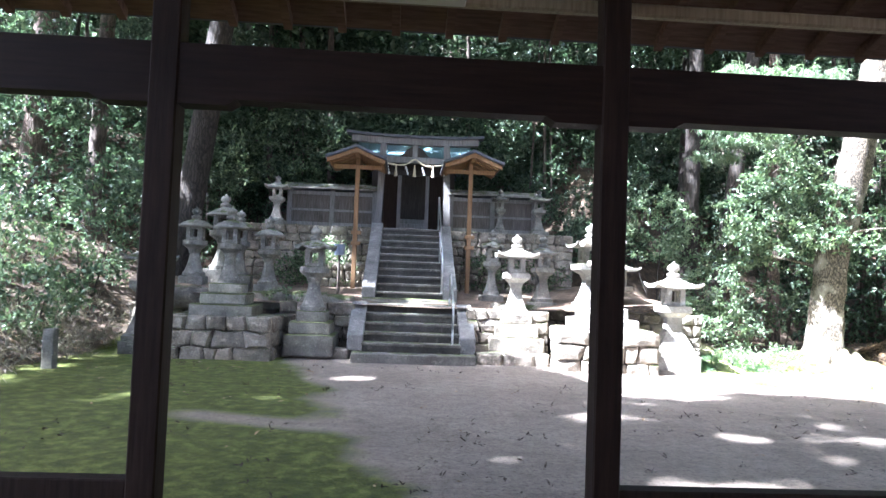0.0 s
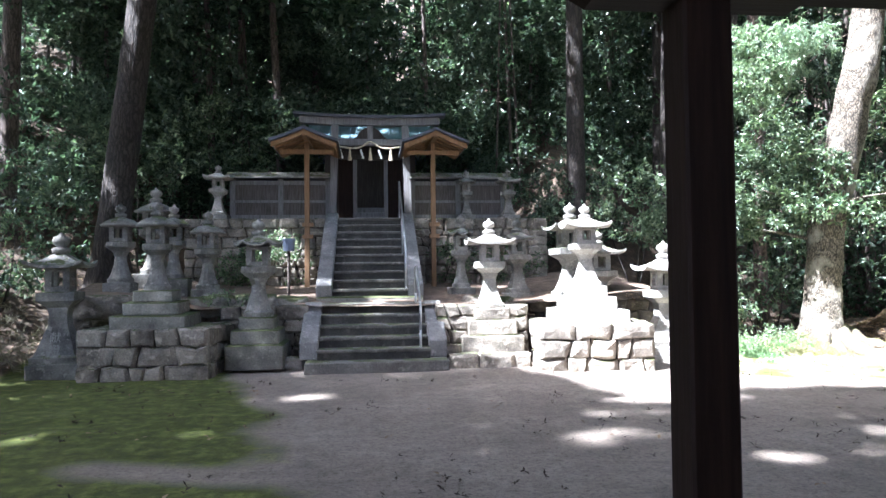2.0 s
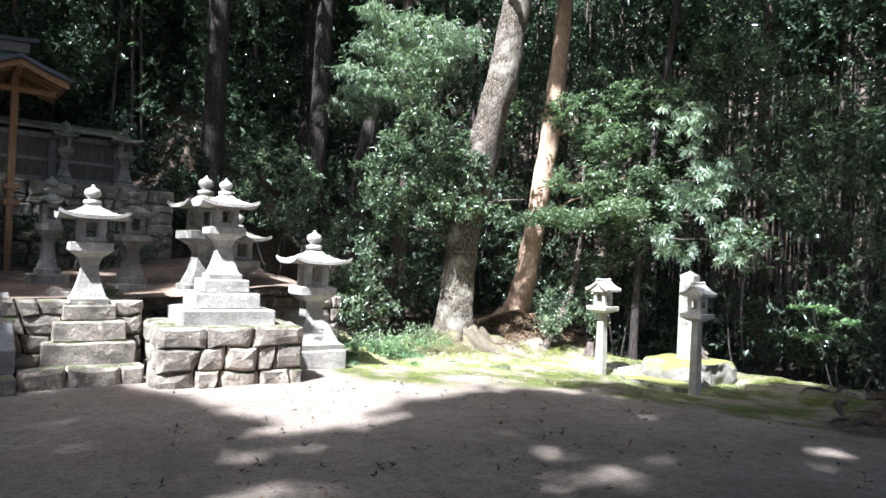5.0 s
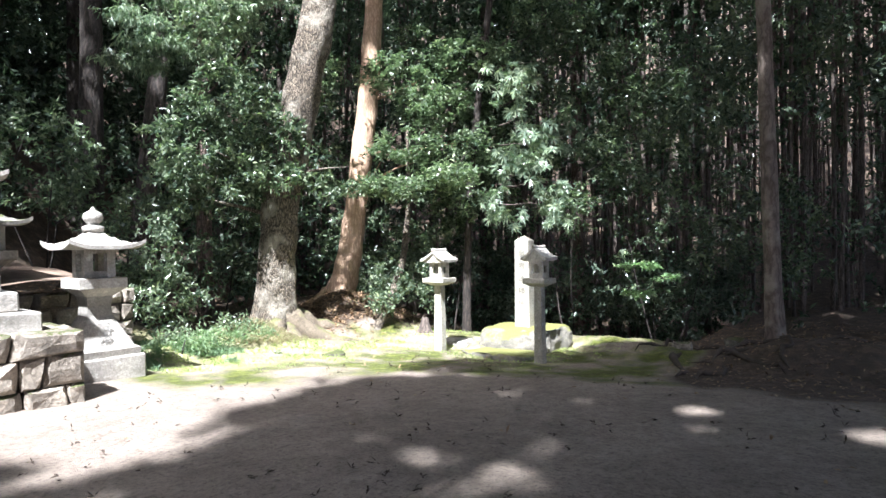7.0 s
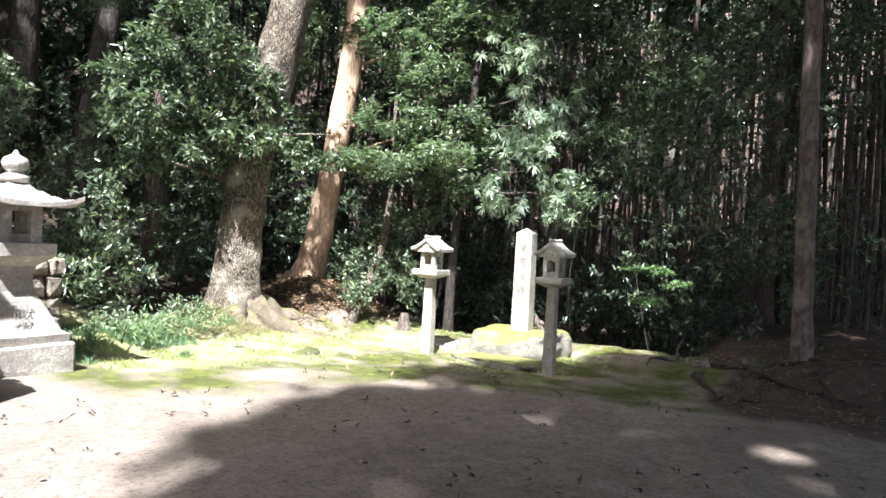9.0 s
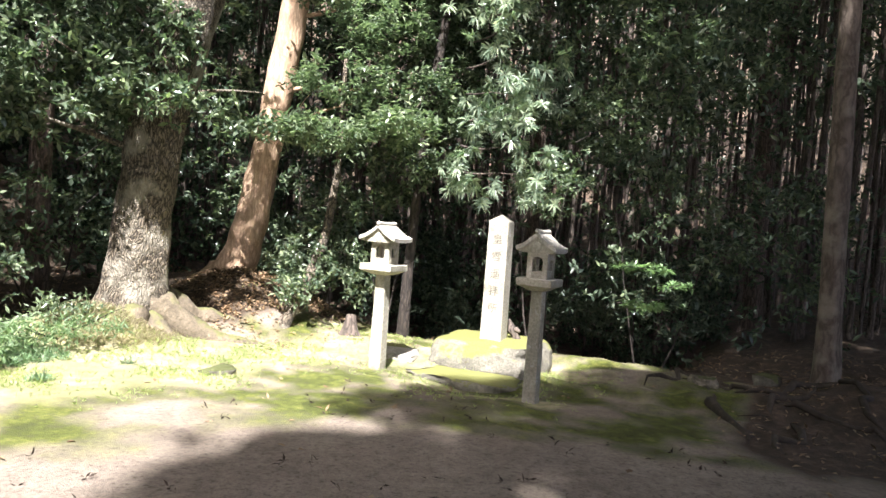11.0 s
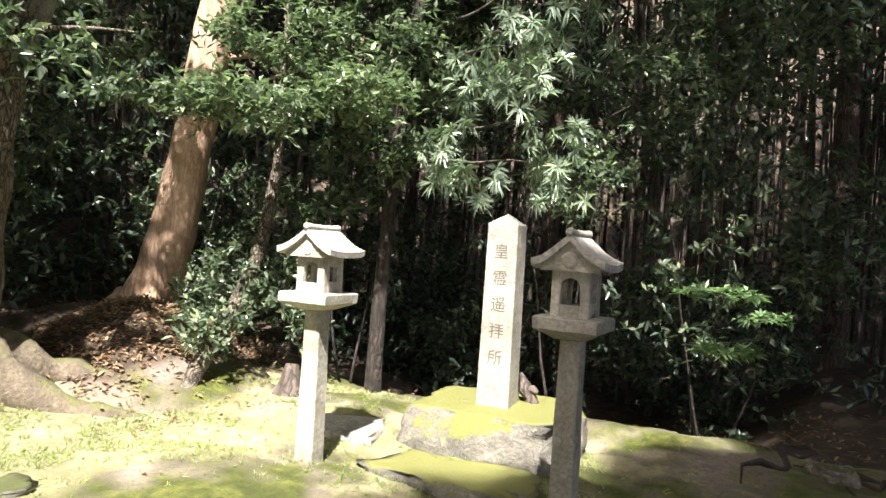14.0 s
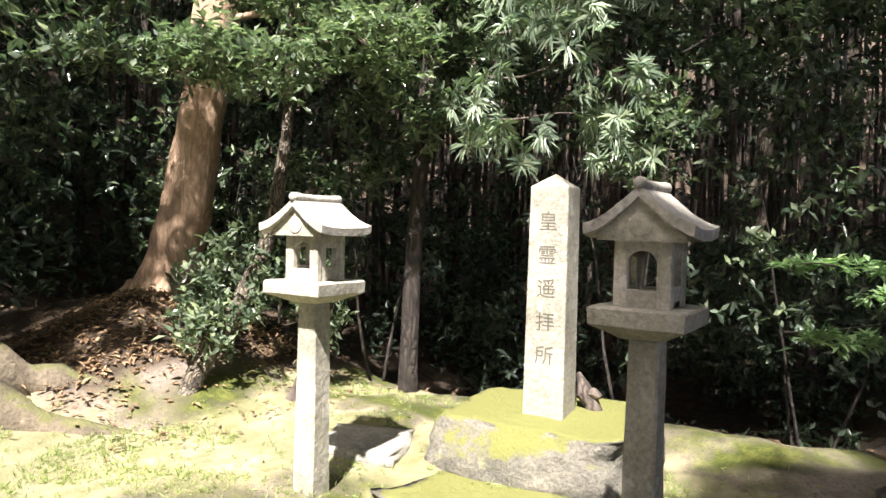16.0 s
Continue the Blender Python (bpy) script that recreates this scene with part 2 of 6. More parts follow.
def prism(profile, n, rot=0.0, twist=None):
    """Stacked n-sided rings from (half width, z); flat sides."""
    bm = bmesh.new()
    k = 1 / math.cos(math.pi / n)
    rings = []
    for w, z in profile:
        rings.append([bm.verts.new((w * k * math.cos(2 * math.pi * (i + 0.5) / n + rot), w * k * math.sin(2 * math.pi * (i + 0.5) / n + rot), z)) for i in range(n)])
    for a, b in zip(rings, rings[1:]):
        for i in range(n):
            bm.faces.new((a[i], a[(i + 1) % n], b[(i + 1) % n], b[i]))
    bm.faces.new(rings[0][::-1])
    bm.faces.new(rings[-1])
    return bm


def tube(path, radii, n=10, bm=None, rough=0.0, flare=0.0, lobes=5, cap=True):
    """A tapering tube along a path; flare spreads its foot into roots."""
    bm = bm or bmesh.new()
    pts = [Vector(p) for p in path]
    rings = []
    side = Vector((1, 0, 0))
    for i, p in enumerate(pts):
        d = (pts[min(i + 1, len(pts) - 1)] - pts[max(i - 1, 0)]).normalized()
        s = (side - d * side.dot(d))
        s = s.normalized() if s.length > 0.1 else d.orthogonal().normalized()
        side = s
        t = d.cross(s)
        ring = []
        for k in range(n):
            a = 2 * math.pi * k / n
            r = radii[i]
            if flare:
                h = p.z - pts[0].z
                r *= 1 + flare * math.exp(-h / 0.32) * (0.75 + 0.55 * math.cos(lobes * a + 1.3 + 0.6 * math.sin(2 * a)))
                r *= 1 + 0.10 * math.cos(lobes * a + 1.3) * math.exp(-h / 1.2)
            if rough:
                q = p + (s * math.cos(a) + t * math.sin(a)) * r
                r *= 1 + rough * noise.noise(Vector((q.x * 5, q.y * 5, q.z * 2.0)))
            ring.append(bm.verts.new(p + (s * math.cos(a) + t * math.sin(a)) * r))
        rings.append(ring)
    for a, b in zip(rings, rings[1:]):
        for k in range(n):
            bm.faces.new((a[k], a[(k + 1) % n], b[(k + 1) % n], b[k]))
    if cap:
        bm.faces.new(rings[0][::-1])
        bm.faces.new(rings[-1])
    return bm


def smooth_path(points, steps=5):
    """Catmull-Rom points through the given (x, y, z, radius) knots."""
    P = [np.array(p, float) for p in points]
    P = [2 * P[0] - P[1]] + P + [2 * P[-1] - P[-2]]
    out = []
    for i in range(1, len(P) - 2):
        for k in range(steps):
            t = k / steps
            a, b, c, d = P[i - 1:i + 3]
            out.append(0.5 * (2 * b + (c - a) * t + (2 * a - 5 * b + 4 * c - d) * t * t + (3 * b - a - 3 * c + d) * t ** 3))
    out.append(P[-2])
    return [tuple(q[:3]) for q in out], [q[3] for q in out]


def mesh_from(name, verts, faces, mat, smooth=False):
    me = bpy.data.meshes.new(name)
    verts = np.asarray(verts, np.float32)
    faces = np.asarray(faces, np.int32)
    me.vertices.add(len(verts))
    me.vertices.foreach_set("co", verts.ravel())
    me.loops.add(faces.size)
    me.loops.foreach_set("vertex_index", faces.ravel())
    me.polygons.add(len(faces))
    me.polygons.foreach_set("loop_start", np.arange(0, faces.size, faces.shape[1], dtype=np.int32))
    me.update(calc_edges=True)
    if smooth:
        me.polygons.foreach_set("use_smooth", np.ones(len(faces), bool))
    me.materials.append(mat)
    return me


rng = np.random.default_rng(7)


def unit(v):
    return v / np.maximum(np.linalg.norm(v, axis=-1, keepdims=True), 1e-6)


def leaves(twigs, per, length, width, spread=1.0, reach=0.25, up=0.15, flat=0.0, droop=0.0):
    """Folded leaves round twig points: arrays of vertices and triangles."""
    n = len(twigs)
    axis = unit(rng.normal(size=(n, 3)) * (1, 1, 0.5) + (0, 0, up))
    p = np.repeat(twigs, per, 0) + np.repeat(axis, per, 0) * (rng.random((n * per, 1)) - 0.3) * reach
    d = unit(np.repeat(axis, per, 0) * (1 - 0.6 * spread) + rng.normal(size=(n * per, 3)) * (1, 1, 1 - 0.75 * flat) * spread * 0.7 - np.array((0, 0, droop)))
    ref = unit(rng.normal(size=(n * per, 3)) * (1 - flat) + np.array((0, 0, 1.3)))
    s = unit(np.cross(d, ref))
    nn = np.cross(s, d)
    L = length * rng.uniform(0.65, 1.25, (n * per, 1))
    W = width * rng.uniform(0.7, 1.2, (n * per, 1)) / 2
    a = p
    b = p + d * L * 0.45 + s * W + nn * W * 0.35
    c = p + d * L - nn * L * 0.08
    e = p + d * L * 0.45 - s * W + nn * W * 0.35
    v = np.stack((a, b, c, e), 1).reshape(-1, 3)
    i = np.arange(n * per, dtype=np.int32)[:, None] * 4
    f = np.concatenate((i + (0, 1, 2), i + (0, 2, 3)), 1).reshape(-1, 3)
    return v, f


def join_arrays(parts_):
    vs, fs, o = [], [], 0
    for v, f in parts_:
        vs.append(v)
        fs.append(f + o)
        o += len(v)
    return np.concatenate(vs), np.concatenate(fs)


def blob_points(centre, size, n, shell=0.55):
    """Points through an ellipsoid, thicker towards its skin, in uneven clumps."""
    d = unit(rng.normal(size=(n * 3, 3)))
    r = (shell + (1 - shell) * rng.random((n * 3, 1))) ** 0.8
    lump = np.array([noise.noise(Vector(q) * 2.2 + Vector(centre)) for q in d])
    r = r * (1 + 0.45 * lump[:, None])
    q = d * r * np.array(size) + np.array(centre)
    keep = np.array([noise.noise(Vector(k) * 1.6) for k in q]) > -0.12
    return q[keep][:n]


# ---- ground ----
def smoothstep(a, b, v):
    t = min(1.0, max(0.0, (v - a) / (b - a)))
    return t * t * (3 - 2 * t)


def ground_height(x, y):
    h = -0.055 * (min(max(x, 5.0), 10.8) - 5.0)
    h += 0.70 * math.exp(-((x - 12.0) / 1.5) ** 2 - ((y - 16.0) / 1.8) ** 2)
    h += 0.42 * math.exp(-((x - 8.65) / 0.75) ** 2 - ((y - 14.7) / 0.7) ** 2)
    h -= 0.9 * smoothstep(12.9, 15.0, x) * smoothstep(8.2, 9.8, y) * (1 - smoothstep(14.5, 17, y))
    h += 0.50 * math.exp(-((x - 11.25) / 1.0) ** 2 - ((y - 14.8) / 0.9) ** 2)
    h -= 0.12 * math.exp(-((x - 10.7) / 0.6) ** 2 - ((y - 10.7) / 0.8) ** 2)
    h += 0.28 * smoothstep(11.0, 13.0, x) * (1 - smoothstep(6.5, 8.6, y))
    if x > 9.5:
        h += 0.07 * noise.noise(Vector((x * 2.6, y * 2.6, 11))) * smoothstep(10.3, 11.6, x + 0.5 * max(0.0, y - 12.5))
    h += 0.42 * min(max(0.0, -6.2 - x), 7.0) + 0.03 * max(0.0, -4.6 - x)
    up = max(0.0, y - 13.6) * 0.26 * smoothstep(4.2, 5.6, x) * (1 - smoothstep(6.4, 8.6, x)) + max(0.0, y - 16.5) * 0.25 * smoothstep(6.4, 8.6, x) * (1 - smoothstep(10.5, 13.5, x))
    h += min(up, 2.6)
    h += max(0.0, y - 13.0) * 0.3 * (1 - smoothstep(-4.8, -3.6, x)) * (1 - smoothstep(18, 20, y))
    h += max(0.0, y - 20.5) * 0.42 + max(0.0, y - 30.0) * 0.3
    h += 2.75 * smoothstep(18.4, 18.8, y) * (1 - smoothstep(4.0, 6.0, abs(x)))
    h += 2.2 * smoothstep(18.4, 22.0, y) * smoothstep(4.0, 6.0, abs(x)) * (1 - smoothstep(9, 14, x))
    h += 0.12 * max(0.0, x - 20.0) + 0.42 * max(0.0, x - 27.0)
    if abs(x) > 8 or y > 19 or x > 10.5:
        h += 0.25 * noise.noise(Vector((x * 0.4, y * 0.4, 0))) * smoothstep(10.5, 13, abs(x) if y < 19 else 14)
    return h + 0.018 * noise.noise(Vector((x * 1.1, y * 1.1, 3)))


def ground_masks(x, y):
    """Shares of moss, leaf litter and short grass at a place."""
    w = 0.5 * noise.noise(Vector((x * 0.9, y * 0.9, 8))) + 0.22 * noise.noise(Vector((x * 3, y * 3, 5)))
    edge = -0.05 - 0.27 * (y - 4.9) + w
    moss = 1 - smoothstep(edge - 0.6, edge + 0.35, x)
    tongue = math.exp(-((y - 7.35 + 0.25 * (x + 1.6)) / 0.32) ** 2) * smoothstep(-3.1, -2.2, x)
    moss *= 1 - 0.9 * tongue
    low = 11.35 - 0.22 * (x - 5) - 3.9 * smoothstep(7.6, 10.2, x) + w * 0.8
    moss = max(moss, 0.8 * smoothstep(low - 0.6, low + 0.7, y) * smoothstep(4.6, 5.6, x) * (1 - smoothstep(13.2, 14.0, x)))
    grass = smoothstep(5.5, 6.2, x) * smoothstep(11.9 + w, 12.6 + w, y) * (1 - smoothstep(14.8, 15.6, y)) * (1 - smoothstep(11.4, 12.2, x)) * (1 - smoothstep(9.8, 10.6, x) * smoothstep(13.0, 13.8, y))
    patch = noise.noise(Vector((x * 1.5, y * 1.5, 21))) + 0.6 * noise.noise(Vector((x * 4.2, y * 4.2, 2)))
    if x > 4.6:
        moss *= min(1.0, max(0.0, 0.72 + 0.85 * patch))
    grass = max(grass, 0.75 * smoothstep(9.2, 10.2, x) * smoothstep(8.9, 9.6, y + 0.4 * w) * smoothstep(-0.25, 0.2, w - patch * 0.5))
    moss *= 1 - 0.5 * grass
    litter = max(smoothstep(13.6, 14.3, y + w * 0.6) * (1 - smoothstep(6.0, 6.8, x) * (1 - smoothstep(9.8, 10.5, x + w * 0.6)) * (1 - smoothstep(15.0, 15.8, y))), smoothstep(13.0, 13.9, x + w), 1 - smoothstep(-6.2, -5.4, x + w * 0.6), smoothstep(15, 17, abs(y)))
    litter = max(litter, (1 - smoothstep(7.2, 8.2, y + w)) * smoothstep(8.9, 10.4, x + w))
    return moss * (1 - litter * 0.8), litter, grass * (1 - 0.85 * litter)


def ground_material():
    m, nt, b = material("courtyard earth", 0.95)
    att = nt.nodes.new("ShaderNodeVertexColor")
    att.layer_name = "cover"
    sep = nt.nodes.new("ShaderNodeSeparateColor")
    nt.links.new(att.outputs["Color"], sep.inputs[0])
    big = noise_node(nt, 0.8, 6, 0.6)
    mid = noise_node(nt, 6, 6, 0.7)
    fine = noise_node(nt, 70, 4, 0.75)
    sand = ramp(nt, big.outputs["Fac"], ((0.3, (0.235, 0.197, 0.162)), (0.7, (0.35, 0.297, 0.247))))
    sand = mix(nt, 0.75, sand, ramp(nt, fine.outputs["Fac"], ((0.3, (0.6, 0.58, 0.56)), (0.65, (1.12, 1.1, 1.08)))), "MULTIPLY")
    sand = mix(nt, 0.7, sand, ramp(nt, mid.outputs["Fac"], ((0.35, (0.66, 0.65, 0.64)), (0.65, (1.14, 1.13, 1.12)))), "MULTIPLY")
    grit = noise_node(nt, 24, 5, 0.8)
    sand = mix(nt, 0.8, sand, ramp(nt, grit.outputs["Fac"], ((0.36, (0.5, 0.48, 0.46)), (0.46, (1.0, 1.0, 1.0)), (0.66, (1.16, 1.15, 1.14)))), "MULTIPLY")
    mossc = ramp(nt, mid.outputs["Fac"], ((0.25, (0.033, 0.040, 0.006)), (0.5, (0.08, 0.098, 0.012)), (0.62, (0.15, 0.165, 0.03)), (0.8, (0.27, 0.25, 0.10))))
    mossc = mix(nt, 0.6, mossc, ramp(nt, fine.outputs["Fac"], ((0.35, (0.3, 0.3, 0.3)), (0.65, (1.4, 1.4, 1.35)))), "MULTIPLY")
    litc = ramp(nt, mid.outputs["Fac"], ((0.25, (0.026, 0.019, 0.013)), (0.5, (0.07, 0.05, 0.034)), (0.75, (0.19, 0.135, 0.092))))
    litc = mix(nt, 0.7, litc, ramp(nt, fine.outputs["Fac"], ((0.3, (0.4, 0.4, 0.4)), (0.7, (1.4, 1.35, 1.25)))), "MULTIPLY")
    gras = ramp(nt, mid.outputs["Fac"], ((0.3, (0.18, 0.185, 0.07)), (0.5, (0.34, 0.31, 0.18)), (0.7, (0.47, 0.41, 0.29))))

    def masked(chan, lo, hi):
        a = nt.nodes.new("ShaderNodeMath")
        a.operation = "MULTIPLY_ADD"
        a.inputs[1].default_value = 0.55
        nt.links.new(mid.outputs["Fac"], a.inputs[0])
        nt.links.new(chan, a.inputs[2])
        return ramp(nt, a.outputs[0], ((lo, (0, 0, 0)), (hi, (1, 1, 1))))

    col = mix(nt, masked(sep.outputs[2], 0.62, 0.9), sand, gras)
    col = mix(nt, masked(sep.outputs[0], 0.5, 1.12), col, mossc)
    col = mix(nt, masked(sep.outputs[1], 0.62, 0.9), col, litc)
    nt.links.new(col, b.inputs["Base Color"])
    bump(nt, b, mix(nt, 0.5, mid.outputs["Fac"], fine.outputs["Fac"]), 0.8, 0.05)
    return m


def build_ground():
    def axis(lo, hi, fine_lo, fine_hi, step):
        a = list(np.arange(fine_lo, fine_hi + 1e-6, step))
        s, p = step, fine_lo
        left = []
        while p > lo:
            s *= 1.18
            p -= s
            left.append(p)
        s, p = step, fine_hi
        right = []
        while p < hi:
            s *= 1.18
            p += s
            right.append(p)
        return left[::-1] + a + right
    xs = axis(-400, 400, -7.0, 14.5, 0.11)
    ys = axis(-400, 400, -1.0, 15.5, 0.11)
    verts, cols = [], []
    for y in ys:
        for x in xs:
            verts.append((x, y, ground_height(x, min(y, 70)) if abs(x) < 90 else ground_height(90 if x > 0 else -90, min(y, 70))))
            cols.append((*ground_masks(x, y), 1.0))
    nx = len(xs)
    j, i = np.meshgrid(np.arange(len(ys) - 1), np.arange(nx - 1), indexing="ij")
    a = (j * nx + i).ravel()
    faces = np.stack((a, a + 1, a + nx + 1, a + nx), 1)
    me = mesh_from("ground", verts, faces, ground_material(), True)
    att = me.color_attributes.new("cover", "FLOAT_COLOR", "POINT")
    att.data.foreach_set("color", np.array(cols, np.float32).ravel())
    tagged(new("ground", me), "sandy courtyard earth with moss, grass and leaf litter", "ground", kind="structure")


build_ground()


# ---- rubble walls ----
def split_stone(outline, depth, r):
    """A field stone with a bulging split face over an uneven outline in x and z."""
    bm = bmesh.new()
    cx = sum(p[0] for p in outline) / len(outline)
    cz = sum(p[1] for p in outline) / len(outline)
    proud = r.uniform(0.0, 0.035)
    edge, crown_, back = [], [], []
    for x, z in outline:
        edge.append(bm.verts.new((x, 0.035 - proud * 0.4 + r.uniform(-0.006, 0.012), z)))
        k = r.uniform(0.66, 0.86)
        crown_.append(bm.verts.new((cx + (x - cx) * k, -proud + r.uniform(-0.014, 0.014), cz + (z - cz) * k)))
        back.append(bm.verts.new((x, depth, z)))
    mid = bm.verts.new((cx + r.uniform(-0.03, 0.03), -proud - r.uniform(-0.012, 0.026), cz + r.uniform(-0.02, 0.02)))
    n = len(outline)
    for i in range(n):
        j = (i + 1) % n
        bm.faces.new((back[i], back[j], edge[j], edge[i]))
        bm.faces.new((edge[i], edge[j], crown_[j], crown_[i]))
        bm.faces.new((crown_[i], crown_[j], mid))
    return finish(bm, "stone", RUBBLE)


def rubble_face(parent, length, z0, z1, rows, seed, stone_w=0.34, depth=0.3):
    """Courses of fitted field stones along the parent's x axis, their faces at y = 0."""
    r = random.Random(seed)
    cuts = [0.0] + [(k + r.uniform(-0.16, 0.16)) / rows for k in range(1, rows)] + [1.0]
    h0 = (z1 - z0) / rows

    def line(row, x):
        wave = 0.0 if row == 0 else noise.noise(Vector((x * 3.1, row * 7.3, seed)))
        return z0 + (z1 - z0) * cuts[row] + wave * h0 * (0.24 if row < rows else 0.1)
    for row in range(rows):
        joints = [(0.0, 0.0)]
        x = 0.0
        while x < length - 0.05:
            w = stone_w * r.uniform(0.55, 1.65)
            if length - x - w < 0.16:
                w = length - x
            x += w
            joints.append((x, 0.0 if x > length - 0.01 else r.uniform(-0.035, 0.035)))
        g = 0.004
        for (xa, ja), (xb, jb) in zip(joints, joints[1:]):
            xm = (xa + xb) / 2 + r.uniform(-0.2, 0.2) * (xb - xa)
            la, lm, lb = line(row, xa), line(row, xm), line(row, xb)
            ha, hm, hb = line(row + 1, xa), line(row + 1, xm), line(row + 1, xb)
            c = min(0.024, 0.1 * (xb - xa))
            o = [(xa - ja + g + c * r.random(), la + g), (xm, lm + g), (xb - jb - g - c * r.random(), lb + g),
                 (xb - g, (lb + hb) / 2), (xb + jb - g - c * r.random(), hb - g), (xm + 0.02, hm - g + 0.006 * r.random()),
                 (xa + ja + g + c * r.random(), ha - g), (xa + g, (la + ha) / 2)]
            ob = new("stone", split_stone(o, depth, r))
            ob.parent = parent
            ob.location.y = r.uniform(-0.02, 0.02)


def wall_core(parent, x0, x1, y0, y1, z0, z1):
    part("core", boxed(x0, x1, y0, y1, z0, z1), MORTAR, parent)


# platforms that carry the tall lanterns
def platform(label, at, rz, w, d, h, seed, pale=False):
    t = thing("stone_platform", label, "stone platform", "lantern platforms", at=at, rz=rz)
    part("core", boxed(0.05, w - 0.05, 0.12, d, -0.3, h - 0.05), MORTAR, t)
    rubble_face(t, w, -0.04, h, 3, seed, 0.36, 0.3)
    for side in (0, 1):
        face = new("side_face")
        face.parent = t
        face.matrix_basis = pose(w if side else 0, 0.12 if side else d, 0, 0, 0, 90 if side else -90)
        rubble_face(face, d - 0.12, -0.04, h, 3, seed + 5 + side, 0.36, 0.28)
    cap = rough_box(0.1, w - 0.1, 0.14, d, h - 0.12, h - 0.015, 0.03, 3, 0.03, seed)
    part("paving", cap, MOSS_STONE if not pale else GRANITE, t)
    return t


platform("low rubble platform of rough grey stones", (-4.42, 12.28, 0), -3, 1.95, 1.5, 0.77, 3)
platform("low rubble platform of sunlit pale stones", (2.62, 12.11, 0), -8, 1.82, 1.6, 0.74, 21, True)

# terrace fronts and the upper retaining wall
for nm, x0, x1, y, za, zb, yb, rows, seed in (
        ("wall_terrace_left", -2.4, -1.12, 12.95, -0.1, 0.2, 13.5, 1, 31),
        ("wall_terrace_left_upper", -2.6, -1.1, 13.62, 0.1, 1.02, 14.2, 4, 32),
        ("wall_terrace_right", 1.25, 2.62, 12.62, -0.1, 0.22, 13.2, 1, 33),
        ("wall_terrace_right_upper", 1.1, 2.75, 13.35, 0.1, 1.0, 14.0, 4, 34),
        ("wall_terrace_far_left", -5.2, -2.5, 14.0, 0.2, 1.15, 14.6, 4, 37),
        ("wall_terrace_far_right", 2.7, 6.2, 14.1, 0.1, 1.0, 14.6, 4, 38),
        ("wall_upper_left", -4.3, -0.98, 17.75, 1.0, 2.86, 18.6, 8, 35),
        ("wall_upper_right", 0.98, 4.3, 17.75, 1.0, 2.86, 18.6, 8, 36)):
    w = thing(nm, "dry retaining wall of rough mossy field stones", "stone wall", kind="structure", at=(x0, y, 0))
    wall_core(w, 0.03, x1 - x0 - 0.03, 0.12, yb - y, za - 0.3, zb - 0.04)
    rubble_face(w, x1 - x0, za, zb, rows, seed, 0.3 if rows > 2 else 0.42, 0.28)

terrace = bmesh.new()
bmesh.ops.create_grid(terrace, x_segments=70, y_segments=36, size=1.0)
for v in terrace.verts:
    x, y = -0.1 + v.co.x * 5.6, 16.0 + v.co.y * 2.35
    v.co = Vector((x, y, 0.98 + 0.075 * (y - 13.6) + 0.05 * noise.noise(Vector((x * 1.3, y * 1.3, 1))) + 0.2 * smoothstep(2.6, 5, abs(x))))
tr = tagged(new("floor_terrace", finish(terrace, "floor_terrace", EARTH, True)), "earth terrace with patches of moss between the flights", "terrace", kind="structure")
shrine_floor = tagged(new("floor_shrine", finish(boxed(-4.2, 4.2, 18.05, 24.5, 2.4, 2.875), "floor_shrine", STEP_STONE)), "stone paved upper shrine ground", "floor", kind="structure")


# ---- stairs ----
def flight(name, label, cx, w, y0, z0, run, rise, n):
    t = thing(name, label, "stairs", kind="structure", at=(cx, y0, 0))
    for i in range(n):
        zt = z0 + (i + 1) * rise
        stp = part("step", rough_box(-w / 2, w / 2, i * run - 0.022, i * run + run * 1.4, zt - 0.055, zt, 0.006, 2, 0.012, i * 1.7 + n), STEP_STONE, t)
        # upright face takes the darker stone that stands for its shade
        part("riser", rough_box(-w / 2 + 0.01, w / 2 - 0.01, i * run + 0.012, i * run + run * 1.3, z0 + i * rise - (0.25 if i == 0 else 0.03), zt - 0.05, 0.006, 2, 0.01, i * 2.3 + n), RISER_STONE, stp, "riser darkened for shade")
    part("fill", boxed(-w / 2 + 0.03, w / 2 - 0.03, run, n * run + 0.2, z0 - 0.3, z0 + 0.02), MORTAR, t)
    for i in range(1, n):
        part("fill", boxed(-w / 2 + 0.03, w / 2 - 0.03, (i + 0.6) * run, n * run + 0.25, z0 + (i - 1) * rise - 0.05, z0 + i * rise - 0.02), MORTAR, t)
    return t


st = flight("stairs_lower", "grey stone steps worn with dark risers", 0.03, 1.86, 12.72, 0.17, 0.29, 0.172, 5)
part("step", rough_box(-1.1, 1.2, -0.28, 0.18, -0.15, 0.175, 0.01, 3, 0.02, 4.4), STEP_STONE, st, "broad mossy bottom step")
su = flight("stairs_upper", "steep grey stone steps up to the shrine gate", -0.03, 1.5, 14.95, 1.08, 0.3, 0.178, 10)
part("step", rough_box(-1.0, 1.0, -0.5, 0.1, 0.9, 1.12, 0.012, 3, 0.02, 6.4), MOSS_STONE, su, "mossy threshold stone")


